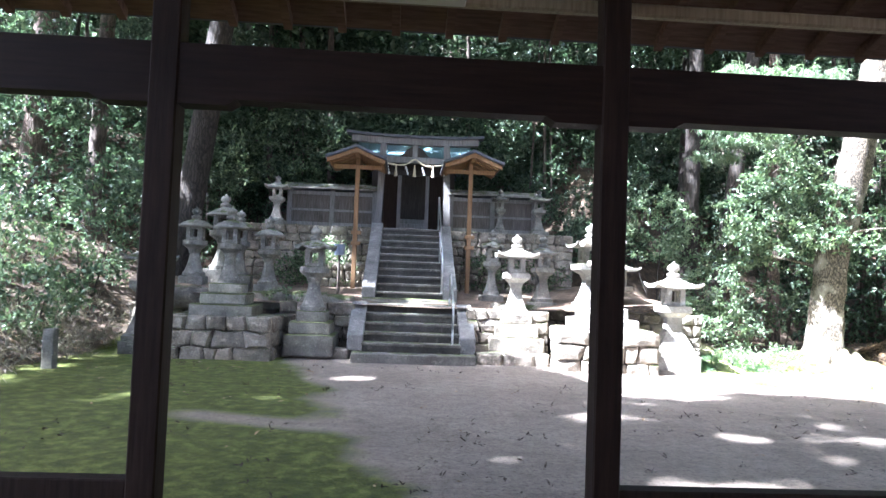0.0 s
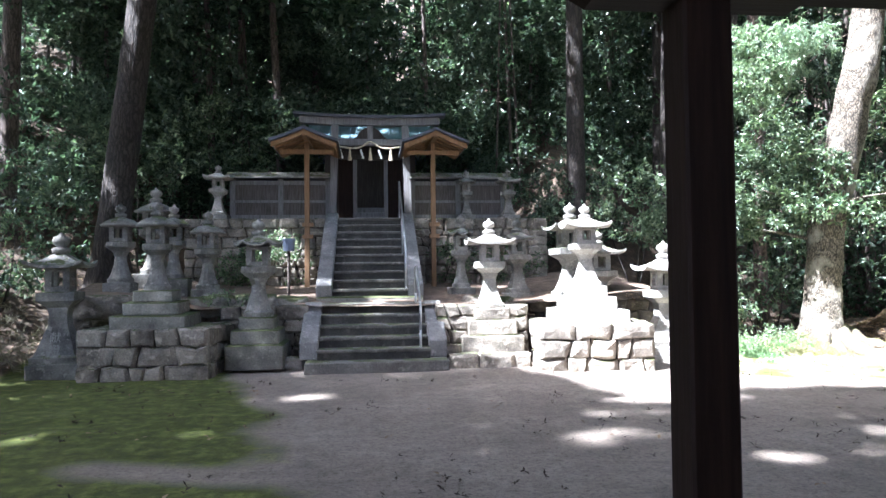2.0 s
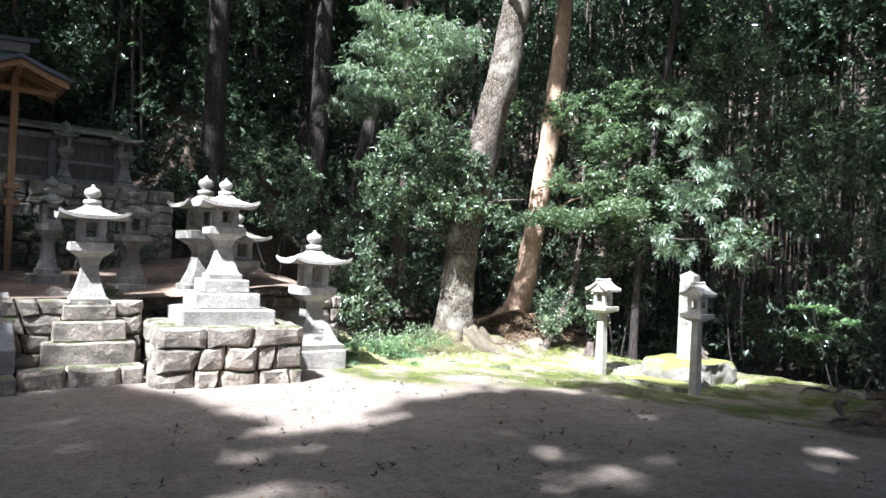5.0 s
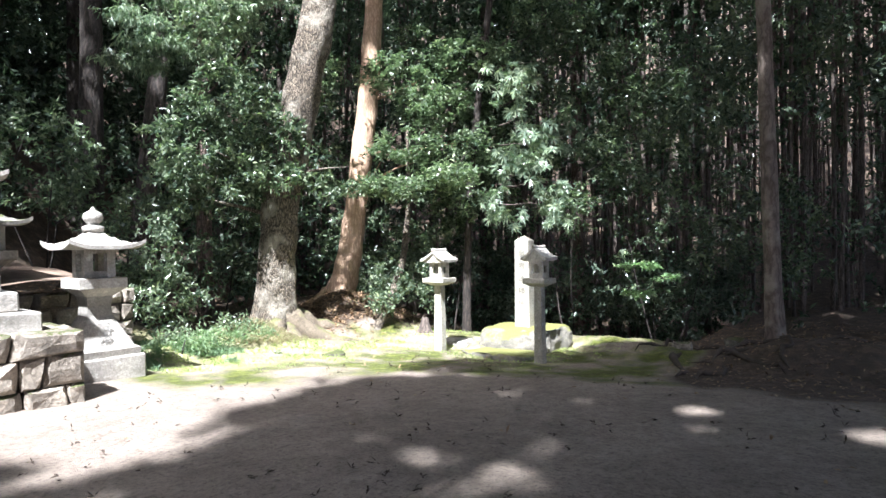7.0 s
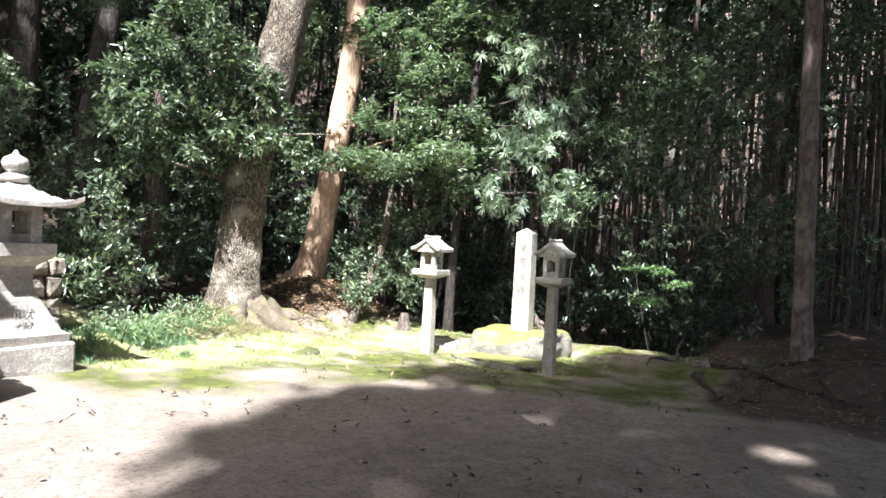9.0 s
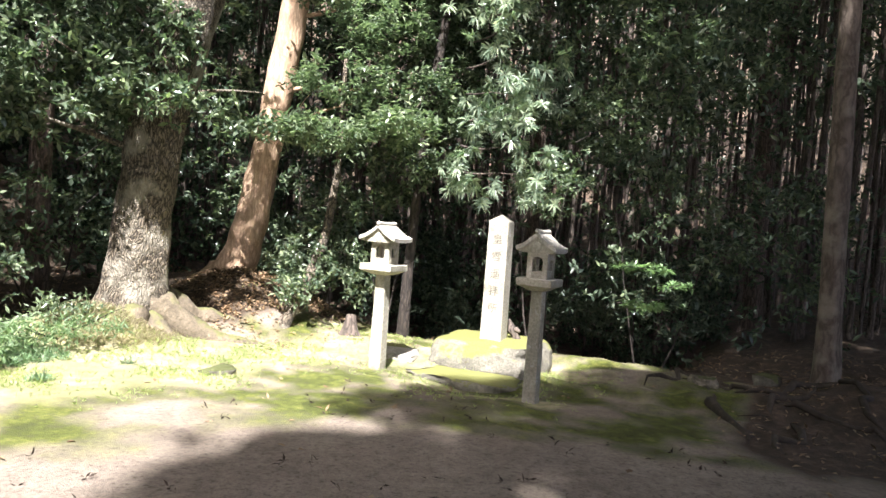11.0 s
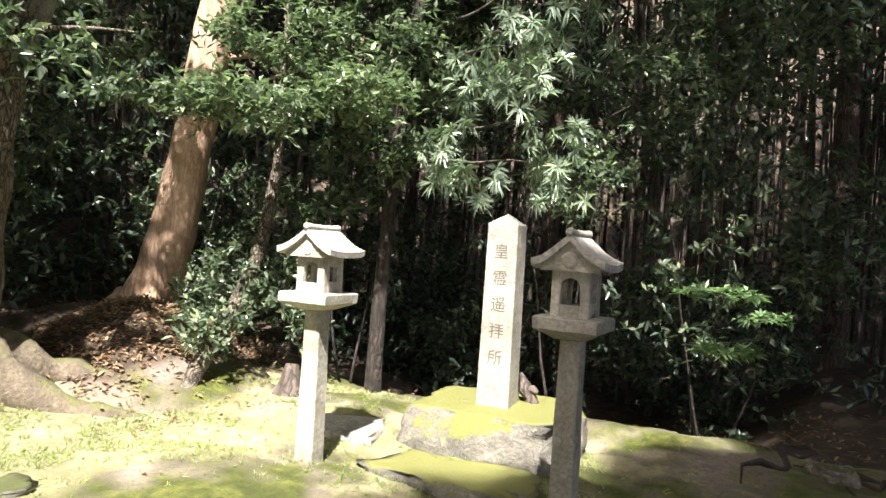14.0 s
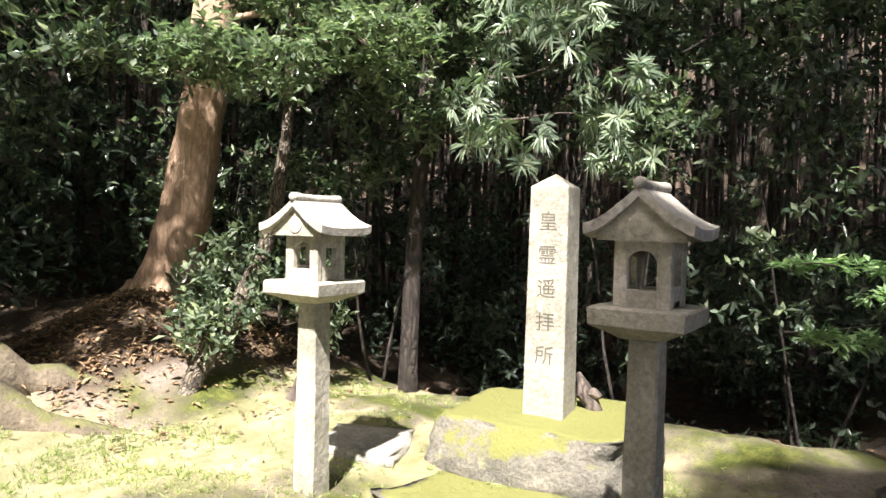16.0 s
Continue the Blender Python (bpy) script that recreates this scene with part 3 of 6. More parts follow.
def cheek(parent, x, w, y0, y1, z0, z1, th, foot):
    """A sloping slab beside the steps."""
    bm = bmesh.new()
    prof = ((y0, z0), (y1, z1), (y1, z1 - th), (y0, foot))
    vs = [[bm.verts.new((xx, yy, zz)) for yy, zz in prof] for xx in (x - w / 2, x + w / 2)]
    for a in range(4):
        bm.faces.new((vs[0][a], vs[0][(a + 1) % 4], vs[1][(a + 1) % 4], vs[1][a]))
    bm.faces.new(vs[0][::-1])
    bm.faces.new(vs[1])
    bmesh.ops.bevel(bm, geom=bm.edges[:], offset=0.015, segments=1, affect="EDGES")
    part("cheek", bm, CHEEK, parent, "sloping grey granite cheek slab")


for s in (-1, 1):
    cheek(st, s * 1.06, 0.30, 0.1, 1.22, 0.46, 1.07, 0.45, 0.17)
    cheek(su, s * 0.89, 0.30, -0.12, 3.0, 1.34, 3.0, 0.5, 1.05)


def handrail(label, x, pts, posts):
    t = thing("handrail", label, "handrail", "stair handrails")
    part("rail", tube([(x, y, z) for y, z in pts], [0.021] * len(pts), 10), STEEL, t, smooth=True)
    for y, z0, z1 in posts:
        part("post", tube([(x, y, z0), (x, y, z1)], [0.02, 0.02], 10), STEEL, t, smooth=True)
    return t


handrail("bent galvanised pipe handrail beside the lower steps", 0.80, [(12.85, 0.62), (12.85, 1.06), (12.93, 1.1), (13.95, 1.68), (14.02, 1.66), (14.02, 1.2)], ((12.85, 0.2, 0.7), (14.02, 0.9, 1.3)))
handrail("slim galvanised pipe handrail beside the upper steps", 0.68, [(15.05, 1.3), (15.05, 2.0), (17.75, 3.72), (17.75, 2.95)], ((15.05, 1.15, 1.4), (16.4, 1.9, 2.86), (17.75, 2.75, 3.0)))


# ---- worship hall that the walk starts in ----
PX = (-3.535, -1.335, 0.865, 3.065)
HY = 3.41
for px in PX:
    for py in (HY, -0.6, -4.2):
        t = thing("hall_post", "square timber post darkened for the unlit hall", "post", "hall posts", at=(px, py, 0))
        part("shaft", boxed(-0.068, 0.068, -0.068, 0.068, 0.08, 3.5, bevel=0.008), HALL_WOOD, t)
        part("footing", rough_box(-0.17, 0.17, -0.17, 0.17, -0.1, 0.1, 0.01, 2, 0.03, px), GRANITE, t, "rough base stone")
for py in (HY, -0.6, -4.2):
    for a, b in zip((-4.6,) + PX, PX + (4.2,)):
        t = thing("tie_beam", "dark heavy tie beam with cut-back ends", "beam", "hall beams", at=(0, py, 0))
        x0, x1 = a + (0.068 if a > -4.5 else 0), b - (0.068 if b < 4.1 else 0)
        bm = bmesh.new()
        xs = (x0, x0 + 0.23, x0 + 0.28, x1 - 0.28, x1 - 0.23, x1)
        zs = (2.345, 2.345, 2.375, 2.375, 2.345, 2.345)
        lo = [[bm.verts.new((x, yy, z)) for x, z in zip(xs, zs)] for yy in (-0.06, 0.06)]
        hi = [[bm.verts.new((x, yy, 2.64)) for x in xs] for yy in (-0.06, 0.06)]
        for k in range(5):
            bm.faces.new((lo[0][k], lo[0][k + 1], hi[0][k + 1], hi[0][k]))
            bm.faces.new((lo[1][k], lo[1][k + 1], hi[1][k + 1], hi[1][k]))
            bm.faces.new((lo[0][k], lo[0][k + 1], lo[1][k + 1], lo[1][k]))
            bm.faces.new((hi[0][k], hi[0][k + 1], hi[1][k + 1], hi[1][k]))
        for k in (0, 5):
            bm.faces.new((lo[0][k], hi[0][k], hi[1][k], lo[1][k]))
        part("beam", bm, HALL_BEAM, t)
for a, b in ((PX[0], PX[1]), (PX[2], PX[3]), (-4.6, PX[0]), (PX[3], 4.2)):
    t = thing("low_rail", "low dark boarded rail between the hall posts", "rail", "hall rails", at=(0, HY, 0))
    x0, x1 = a + 0.071, b - 0.071
    part("top_rail", boxed(x0, x1, -0.05, 0.05, 0.45, 0.56, bevel=0.006), HALL_WOOD, t)
    n = max(2, int((x1 - x0) / 0.2))
    for k in range(n):
        part("board", boxed(x0 + (x1 - x0) * k / n + 0.002, x0 + (x1 - x0) * (k + 1) / n - 0.002, -0.012, 0.012, -0.05, 0.45), DARK_WOOD, t)


def roof_z(y):
    """Underside of the roof boards."""
    return 3.17 + 0.36 * (4.45 - y) if y > -0.5 else 3.17 + 0.36 * 4.95 - 0.36 * (-0.5 - y)


roof = thing("hall_roof", "boarded hall roof seen from below with rafters", "roof", kind="structure")
for y0, y1 in ((4.45, -0.5), (-0.5, -5.45)):
    n = 18
    for k in range(n):
        ya, yb = y0 + (y1 - y0) * k / n, y0 + (y1 - y0) * (k + 1) / n - 0.004 * (1 if y1 > y0 else -1)
        bm = bmesh.new()
        vs = [bm.verts.new((x, y, roof_z(y) + dz)) for x in (-4.9, 4.5) for y in (ya, yb) for dz in (0.0, 0.022)]
        bmesh.ops.convex_hull(bm, input=vs)
        part("board", bm, BOARD, roof)
cover = bmesh.new()
for sx in (-4.95, 4.55):
    for y in (4.52, -0.5, -5.52):
        for dz in (0.04, 0.14):
            cover.verts.new((sx, y, roof_z(y) + dz))
vv = list(cover.verts)
for k in (0, 2):
    bmesh.ops.convex_hull(cover, input=[vv[q] for q in (k, k + 1, k + 2, k + 3, k + 6, k + 7, k + 8, k + 9)])
part("covering", cover, ROOF_DARK, roof, "dark tin roof covering")
for k in range(27):
    x = -4.75 + k * 0.345
    bm = bmesh.new()
    for y0, y1 in ((4.4, -0.48), (-0.52, -5.4)):
        bmesh.ops.convex_hull(bm, input=[bm.verts.new((x + dx, y, roof_z(y) + dz)) for dx in (-0.026, 0.026) for y in (y0, y1) for dz in (-0.075, -0.004)])
    part("rafter", bm, BOARD, roof)
for y, z, mat_, nm in ((HY, 3.36, HALL_WOOD, "wall_plate"), (2.35, 3.62, HALL_PALE, "purlin"), (-0.5, 4.7, HALL_WOOD, "ridge_beam"), (-4.2, 3.3, HALL_WOOD, "wall_plate")):
    part(nm, boxed(-4.85, 4.45, y - 0.06, y + 0.06, z - (0.13 if y > 3 else 0.2), z + 0.06, bevel=0.006), mat_, roof)
pole = thing("hanging_pole", "pale timber pole hung along the hall front", "pole", at=(0, 3.68, 3.07))
part("pole", boxed(-4.5, 4.1, -0.03, 0.03, -0.04, 0.035, bevel=0.012), HALL_PALE, pole)
for hx in PX:
    part("bracket", boxed(hx - 0.02, hx + 0.02, -0.08, -0.03, -0.05, 0.03), HALL_WOOD, pole)
# unseen back and side walls, added to keep light out of the hall
back = thing("wall_hall_back", "unseen boarded back wall added to darken the hall", "wall", kind="structure", at=(0, -4.32, 0))
for k in range(38):
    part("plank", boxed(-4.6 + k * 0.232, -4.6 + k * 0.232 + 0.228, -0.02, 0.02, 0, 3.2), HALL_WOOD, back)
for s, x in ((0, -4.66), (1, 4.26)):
    sd = thing("wall_hall_side_%d" % (s + 1), "unseen boarded side wall added to darken the hall", "wall", kind="structure", at=(x, 0, 0))
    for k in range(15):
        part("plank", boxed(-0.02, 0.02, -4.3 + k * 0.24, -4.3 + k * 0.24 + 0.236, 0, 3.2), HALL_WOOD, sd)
lamp = thing("ceiling_board", "pale framed board hung under the hall roof", "board", at=(-0.18, 2.75, 2.68))
part("panel", boxed(-0.24, 0.24, -0.09, 0.09, 0.0, 0.045, bevel=0.006), WHITE, lamp)
for sx in (-0.2, 0.2):
    part("hanger", tube([(sx, 0, 0.03), (sx, 0, 0.75)], [0.006, 0.006], 6), HALL_WOOD, lamp)


# ---- shrine gate and fences ----
def porch(cx):
    t = thing("porch_roof", "new cedar post carrying a small gabled porch roof", "porch", "gate porches", at=(cx, 17.18, 0))
    part("post", boxed(-0.055, 0.055, -0.055, 0.055, 1.1, 4.36, bevel=0.008), NEW_WOOD, t)
    part("foot_stone", rough_box(-0.14, 0.14, -0.14, 0.14, 1.0, 1.2, 0.012, 2, 0.03, cx), OLD_STONE, t)
    for z in (2.35, 2.62):
        part("tie", boxed(-0.10, 0.14, -0.075, 0.075, z, z + 0.09, bevel=0.006), NEW_WOOD, t)
    part("cross_beam", boxed(-0.6, 0.6, -0.05, 0.05, 4.28, 4.38, bevel=0.006), NEW_WOOD, t)
    part("ridge_beam", boxed(-0.05, 0.05, -0.72, 1.2, 4.56, 4.65, bevel=0.006), NEW_WOOD, t)
    part("king_post", boxed(-0.05, 0.05, -0.045, 0.045, 4.38, 4.56), NEW_WOOD, t)

    def zz(x):
        return 4.70 - 0.50 * abs(x) + 0.12 * abs(x) ** 2
    for s in (-1, 1):
        for k in range(5):
            x0, x1 = s * k * 0.14, s * (k + 1) * 0.14
            bm = bmesh.new()
            bmesh.ops.convex_hull(bm, input=[bm.verts.new((x, y, zz(x) + d)) for x in (x0, x1) for y in (-0.78, 1.2) for d in (-0.02, 0.0)])
            part("board", bm, NEW_WOOD, t)
            bm = bmesh.new()
            bmesh.ops.convex_hull(bm, input=[bm.verts.new((x * 1.06, y, zz(x) + d)) for x in (x0, x1) for y in (-0.84, 1.22) for d in (0.004, 0.07)])
            part("sheet", bm, ROOF_DARK, t, "dark tin roof sheet")
            bm = bmesh.new()
            bmesh.ops.convex_hull(bm, input=[bm.verts.new((x, y, zz(x) + d)) for x in (x0, x1) for y in (-0.76, -0.72) for d in (-0.1, -0.021)])
            part("bargeboard", bm, NEW_WOOD, t)
        for k in range(6):
            y = -0.6 + k * 0.33
            bm = bmesh.new()
            bmesh.ops.convex_hull(bm, input=[bm.verts.new((x, y + e, zz(x) + d)) for x in (s * 0.05, s * 0.66) for e in (-0.02, 0.02) for d in (-0.065, -0.022)])
            part("rafter", bm, NEW_WOOD, t)
    return t


porch(-1.44)
porch(1.44)

GY = 18.35
gate = thing("shrine_gate", "silvered timber shrine gate with double beams and copper roof", "gate", at=(0.0, GY, 0))
for s in (-1, 1):
    bm = bmesh.new()
    bmesh.ops.convex_hull(bm, input=[bm.verts.new((s * (0.93 - 0.07 * (z - 2.86) / 2.4) + dx, dy, z)) for z in (2.86, 5.24) for dx in (-0.085, 0.085) for dy in (-0.085, 0.085)])
    part("post", bm, GREY_WOOD, gate)
    part("inner_post", boxed(s * 0.40 - 0.05, s * 0.40 + 0.05, 0.9, 1.0, 2.86, 4.6), GREY_WOOD, gate)
    # near-black timber here stands for the shade inside the doorway
    part("side_panel", boxed(s * 0.62 - 0.2, s * 0.62 + 0.2, 0.93, 0.96, 2.86, 4.6), HALL_WOOD, gate)
    part("foot", boxed(s * 0.95 - 0.13, s * 0.95 + 0.13, -0.13, 0.13, 2.84, 2.98, bevel=0.01), OLD_STONE, gate)
part("tie_beam", boxed(-0.98, 0.98, -0.06, 0.06, 4.70, 4.86, bevel=0.008), GREY_WOOD, gate)
part("tie_beam", boxed(-0.86, 0.86, 0.88, 1.02, 4.5, 4.62, bevel=0.008), DARK_WOOD, gate)
bm = bmesh.new()
for i in range(13):
    x = -1.72 + 3.44 * i / 12
    for y in (-0.11, 0.11):
        for z in (5.19, 5.36):
            bm.verts.new((x, y, z + 0.05 * (abs(x) / 1.72) ** 2.2))
bm.verts.ensure_lookup_table()
for i in range(12):
    o, p = i * 4, i * 4 + 4
    for q in ((0, 1), (1, 3), (3, 2), (2, 0)):
        bm.faces.new((bm.verts[o + q[0]], bm.verts[o + q[1]], bm.verts[p + q[1]], bm.verts[p + q[0]]))
bm.faces.new([bm.verts[k] for k in (0, 1, 3, 2)])
bm.faces.new([bm.verts[48 + k] for k in (0, 1, 3, 2)])
part("top_beam", bm, GREY_WOOD, gate)
bm = bmesh.new()
for i in range(13):
    x = -1.86 + 3.72 * i / 12
    for y in (-0.2, 0.2):
        for z in (5.365, 5.43):
            bm.verts.new((x, y, z + 0.07 * (abs(x) / 1.86) ** 2.4))
bm.verts.ensure_lookup_table()
for i in range(12):
    o, p = i * 4, i * 4 + 4
    for q in ((0, 1), (1, 3), (3, 2), (2, 0)):
        bm.faces.new((bm.verts[o + q[0]], bm.verts[o + q[1]], bm.verts[p + q[1]], bm.verts[p + q[0]]))
bm.faces.new([bm.verts[k] for k in (0, 1, 3, 2)])
bm.faces.new([bm.verts[48 + k] for k in (0, 1, 3, 2)])
part("cap", bm, ROOF_DARK, gate, "dark tin cap over the top beam")
part("strut", boxed(-0.07, 0.07, -0.05, 0.05, 4.86, 5.19), GREY_WOOD, gate)
for s in (-1, 1):
    bm = bmesh.new()
    pr = ((0.07, 4.862), (0.42, 4.862), (0.34, 4.92), (0.22, 5.07), (0.07, 5.16))
    a = [[bm.verts.new((s * x, y, z)) for x, z in pr] for y in (-0.03, 0.03)]
    bm.faces.new(a[0])
    bm.faces.new(a[1][::-1])
    for k in range(5):
        bm.faces.new((a[0][k], a[0][(k + 1) % 5], a[1][(k + 1) % 5], a[1][k]))
    part("frog_leg_strut", bm, DARK_WOOD, gate)
    part("short_strut", boxed(s * 0.88 - 0.05, s * 0.88 + 0.05, -0.05, 0.05, 4.86, 5.19), GREY_WOOD, gate)

rope = thing("sacred_rope", "twisted straw rope hung across the gate", "rope", at=(0, GY - 0.14, 0))
pts = [(-0.86 + 1.72 * k / 24, 0, 4.66 - 0.05 * math.sin(math.pi * k / 12) ** 2 + (0.12 * math.exp(-((k - 12) / 2.0) ** 2))) for k in range(25)]
part("rope", tube(pts, [0.022 + 0.006 * math.sin(k * 1.9) for k in range(25)], 8), STRAW, rope, smooth=True)
for k, x in enumerate((-0.72, -0.5, -0.22, 0.0, 0.22, 0.5, 0.76)):
    if k % 2 == 0:
        s_ = thing("paper_streamer", "zigzag white paper streamer on the rope", "streamer", "streamers", at=(x, GY - 0.15, 4.58))
        bm = bmesh.new()
        for q in range(3):
            box(bm, -0.03 + 0.025 * q, 0.012 + 0.025 * q, -0.003, 0.003, -0.075 * (q + 1), -0.075 * q)
        part("paper", bm, PAPER, s_)
    else:
        s_ = thing("straw_tassel", "pale straw tassel on the rope", "tassel", "tassels", at=(x, GY - 0.15, 4.56))
        part("tassel", prism(((0.015, 0.06), (0.02, 0.0), (0.05, -0.25)), 8), STRAW, s_)

hall = thing("main_shrine", "small dark timber shrine with a copper roof", "shrine", at=(0, 20.4, 2.87))
part("body", boxed(-1.25, 1.25, 0.0, 1.8, 0.25, 2.2), DARK_WOOD, hall)
part("base", boxed(-1.4, 1.4, -0.2, 2.0, 0.0, 0.26, bevel=0.02), OLD_STONE, hall)
for s in (-1, 1):
    part("door", boxed(s * 0.36 - 0.33, s * 0.36 + 0.33, -0.03, -0.004, 0.4, 1.75), DARK_WOOD, hall)
    part("pillar", boxed(s * 1.0 - 0.07, s * 1.0 + 0.07, -0.14, 0.0 - 0.004, 0.26, 2.1), GREY_WOOD, hall)
for k in range(3):
    part("step", boxed(-0.55, 0.55, -0.75 + k * 0.2, -0.2, k * 0.15, (k + 1) * 0.15 + 0.0, bevel=0.01), GREY_WOOD, hall)
bm = bmesh.new()
N = 10
for i in range(N + 1):
    y = -1.0 + 2.0 * i / N
    z = 2.02 + 0.95 * (i / N) ** 1.25
    for x in (-1.75, 1.75):
        bm.verts.new((x, y, z))
        bm.verts.new((x, y, z + 0.07))
bm.verts.ensure_lookup_table()
for i in range(N):
    o = i * 4
    for q in ((0, 1), (1, 3), (3, 2), (2, 0)):
        bm.faces.new([bm.verts[k] for k in (o + q[0], o + q[1], o + 4 + q[1], o + 4 + q[0])])
part("roof", bm, COPPER, hall, "blue green copper front roof", True)
bm = bmesh.new()
bmesh.ops.convex_hull(bm, input=[bm.verts.new(q) for q in ((-1.75, 1, 3.04), (1.75, 1, 3.04), (-1.75, 1, 2.95), (1.75, 1, 2.95), (-1.75, 2.6, 2.2), (1.75, 2.6, 2.2), (-1.75, 2.6, 2.1), (1.75, 2.6, 2.1))])
part("back_roof", bm, COPPER, hall)
for k in range(13):
    x = -1.68 + k * 0.28
    part("roof_batten", tube([(x, -1.0 + 2.0 * i / 5, 2.10 + 0.95 * (i / 5) ** 1.25) for i in range(6)], [0.018] * 6, 6), COPPER, hall)


def fence(x0, x1, n):
    t = thing("shrine_fence", "silvered timber panel fence with a small roof cap", "fence", "shrine fences", at=(0, 18.55, 0))
    z0, z1 = 2.88, 3.86
    for k in range(n + 1):
        x = x0 + (x1 - x0) * k / n
        part("post", boxed(x - 0.06, x + 0.06, -0.06, 0.06, z0, z1 + 0.03), GREY_WOOD, t)
    for z, h in ((z0 + 0.02, 0.1), (3.3, 0.06), (z1 - 0.12, 0.1)):
        part("rail", boxed(min(x0, x1), max(x0, x1), -0.075, -0.062, z, z + h), GREY_WOOD, t)
    for k in range(n):
        xa, xb = sorted((x0 + (x1 - x0) * k / n, x0 + (x1 - x0) * (k + 1) / n))
        m_ = 6
        for q in range(m_):
            a = xa + 0.062 + (xb - xa - 0.124) * q / m_
            part("panel_board", boxed(a + 0.002, a + (xb - xa - 0.124) / m_ - 0.002, -0.02, 0.02, z0 + 0.1, z1 - 0.08), FENCE_WOOD, t)
    for s in (-1, 1):
        bm = bmesh.new()
        bmesh.ops.convex_hull(bm, input=[bm.verts.new((x, s * y, z)) for x in (min(x0, x1) - 0.12, max(x0, x1) + 0.12) for y, z in ((0.0, z1 + 0.2), (0.0, z1 + 0.14), (0.3, z1 + 0.06), (0.3, z1 + 0.02))])
        part("roof_cap", bm, OLD_STONE if s < 0 else ROOF_DARK, t, "weathered sloping cap")


fence(-3.35, -1.05, 2)
fence(1.05, 3.35, 2)


# ---- stone lanterns ----
def lantern_roof(w, h, sides, lift=0.05):
    """A curved, flared lantern roof with turned-up corners."""
    if sides != 4:
        bm = bmesh.new()
        n, rings = 24, []
        for r, z in ((0.98, 0.0), (1.0, 0.035), (0.9, 0.05), (0.72, 0.10), (0.5, 0.45 * h + 0.05), (0.3, 0.8 * h), (0.2, h)):
            ring = []
            for k in range(n):
                a = 2 * math.pi * k / n
                c = abs(math.cos(sides * a / 2)) ** 6 if sides < 10 else 0
                ring.append(bm.verts.new((w / 2 * r * math.cos(a) * (1 + 0.05 * c), w / 2 * r * math.sin(a) * (1 + 0.05 * c), z + lift * c * max(0, r - 0.6) / 0.4)))
            rings.append(ring)
        for a, b in zip(rings, rings[1:]):
            for k in range(n):
                bm.faces.new((a[k], a[(k + 1) % n], b[(k + 1) % n], b[k]))
        bm.faces.new(rings[0][::-1])
        bm.faces.new(rings[-1])
        return bm
    bm = bmesh.new()
    N = 10

    def grid(z_of):
        return [[bm.verts.new((w / 2 * u, w / 2 * v, z_of(u, v))) for v in np.linspace(-1, 1, N + 1)] for u in np.linspace(-1, 1, N + 1)]

    def top(u, v):
        r = max(abs(u), abs(v))
        return 0.045 + h * max(0.0, 1 - r / 0.98) ** 1.5 + lift * (abs(u) * abs(v)) ** 3

    a = grid(top)
    b = grid(lambda u, v: 0.0 + lift * (abs(u) * abs(v)) ** 3)
    for i in range(N):
        for j in range(N):
            bm.faces.new((a[i][j], a[i + 1][j], a[i + 1][j + 1], a[i][j + 1]))
            bm.faces.new((b[i][j], b[i][j + 1], b[i + 1][j + 1], b[i + 1][j]))
    for i in range(N):
        for p, q in (((i, 0), (i + 1, 0)), ((i, N), (i + 1, N)), ((0, i), (0, i + 1)), ((N, i), (N, i + 1))):
            bm.faces.new((a[p[0]][p[1]], a[q[0]][q[1]], b[q[0]][q[1]], b[p[0]][p[1]]))
    return bm


def fire_box(parent, w, h, z, mat):
    """Four corner posts, sill and lintel round an empty light chamber."""
    a = w / 2
    fb = part("fire_box", boxed(-a + 0.004, a - 0.004, -a + 0.004, a - 0.004, 0, h * 0.22, bevel=0.006), mat, parent)
    fb.location.z = z
    for sx in (-1, 1):
        for sy in (-1, 1):
            part("corner_post", boxed(*sorted((sx * a, sx * (a - w * 0.27))), *sorted((sy * a, sy * (a - w * 0.27))), h * 0.005, h * 0.99), mat, fb)
    part("lintel", boxed(-a + 0.004, a - 0.004, -a + 0.004, a - 0.004, h * 0.84, h), mat, fb)


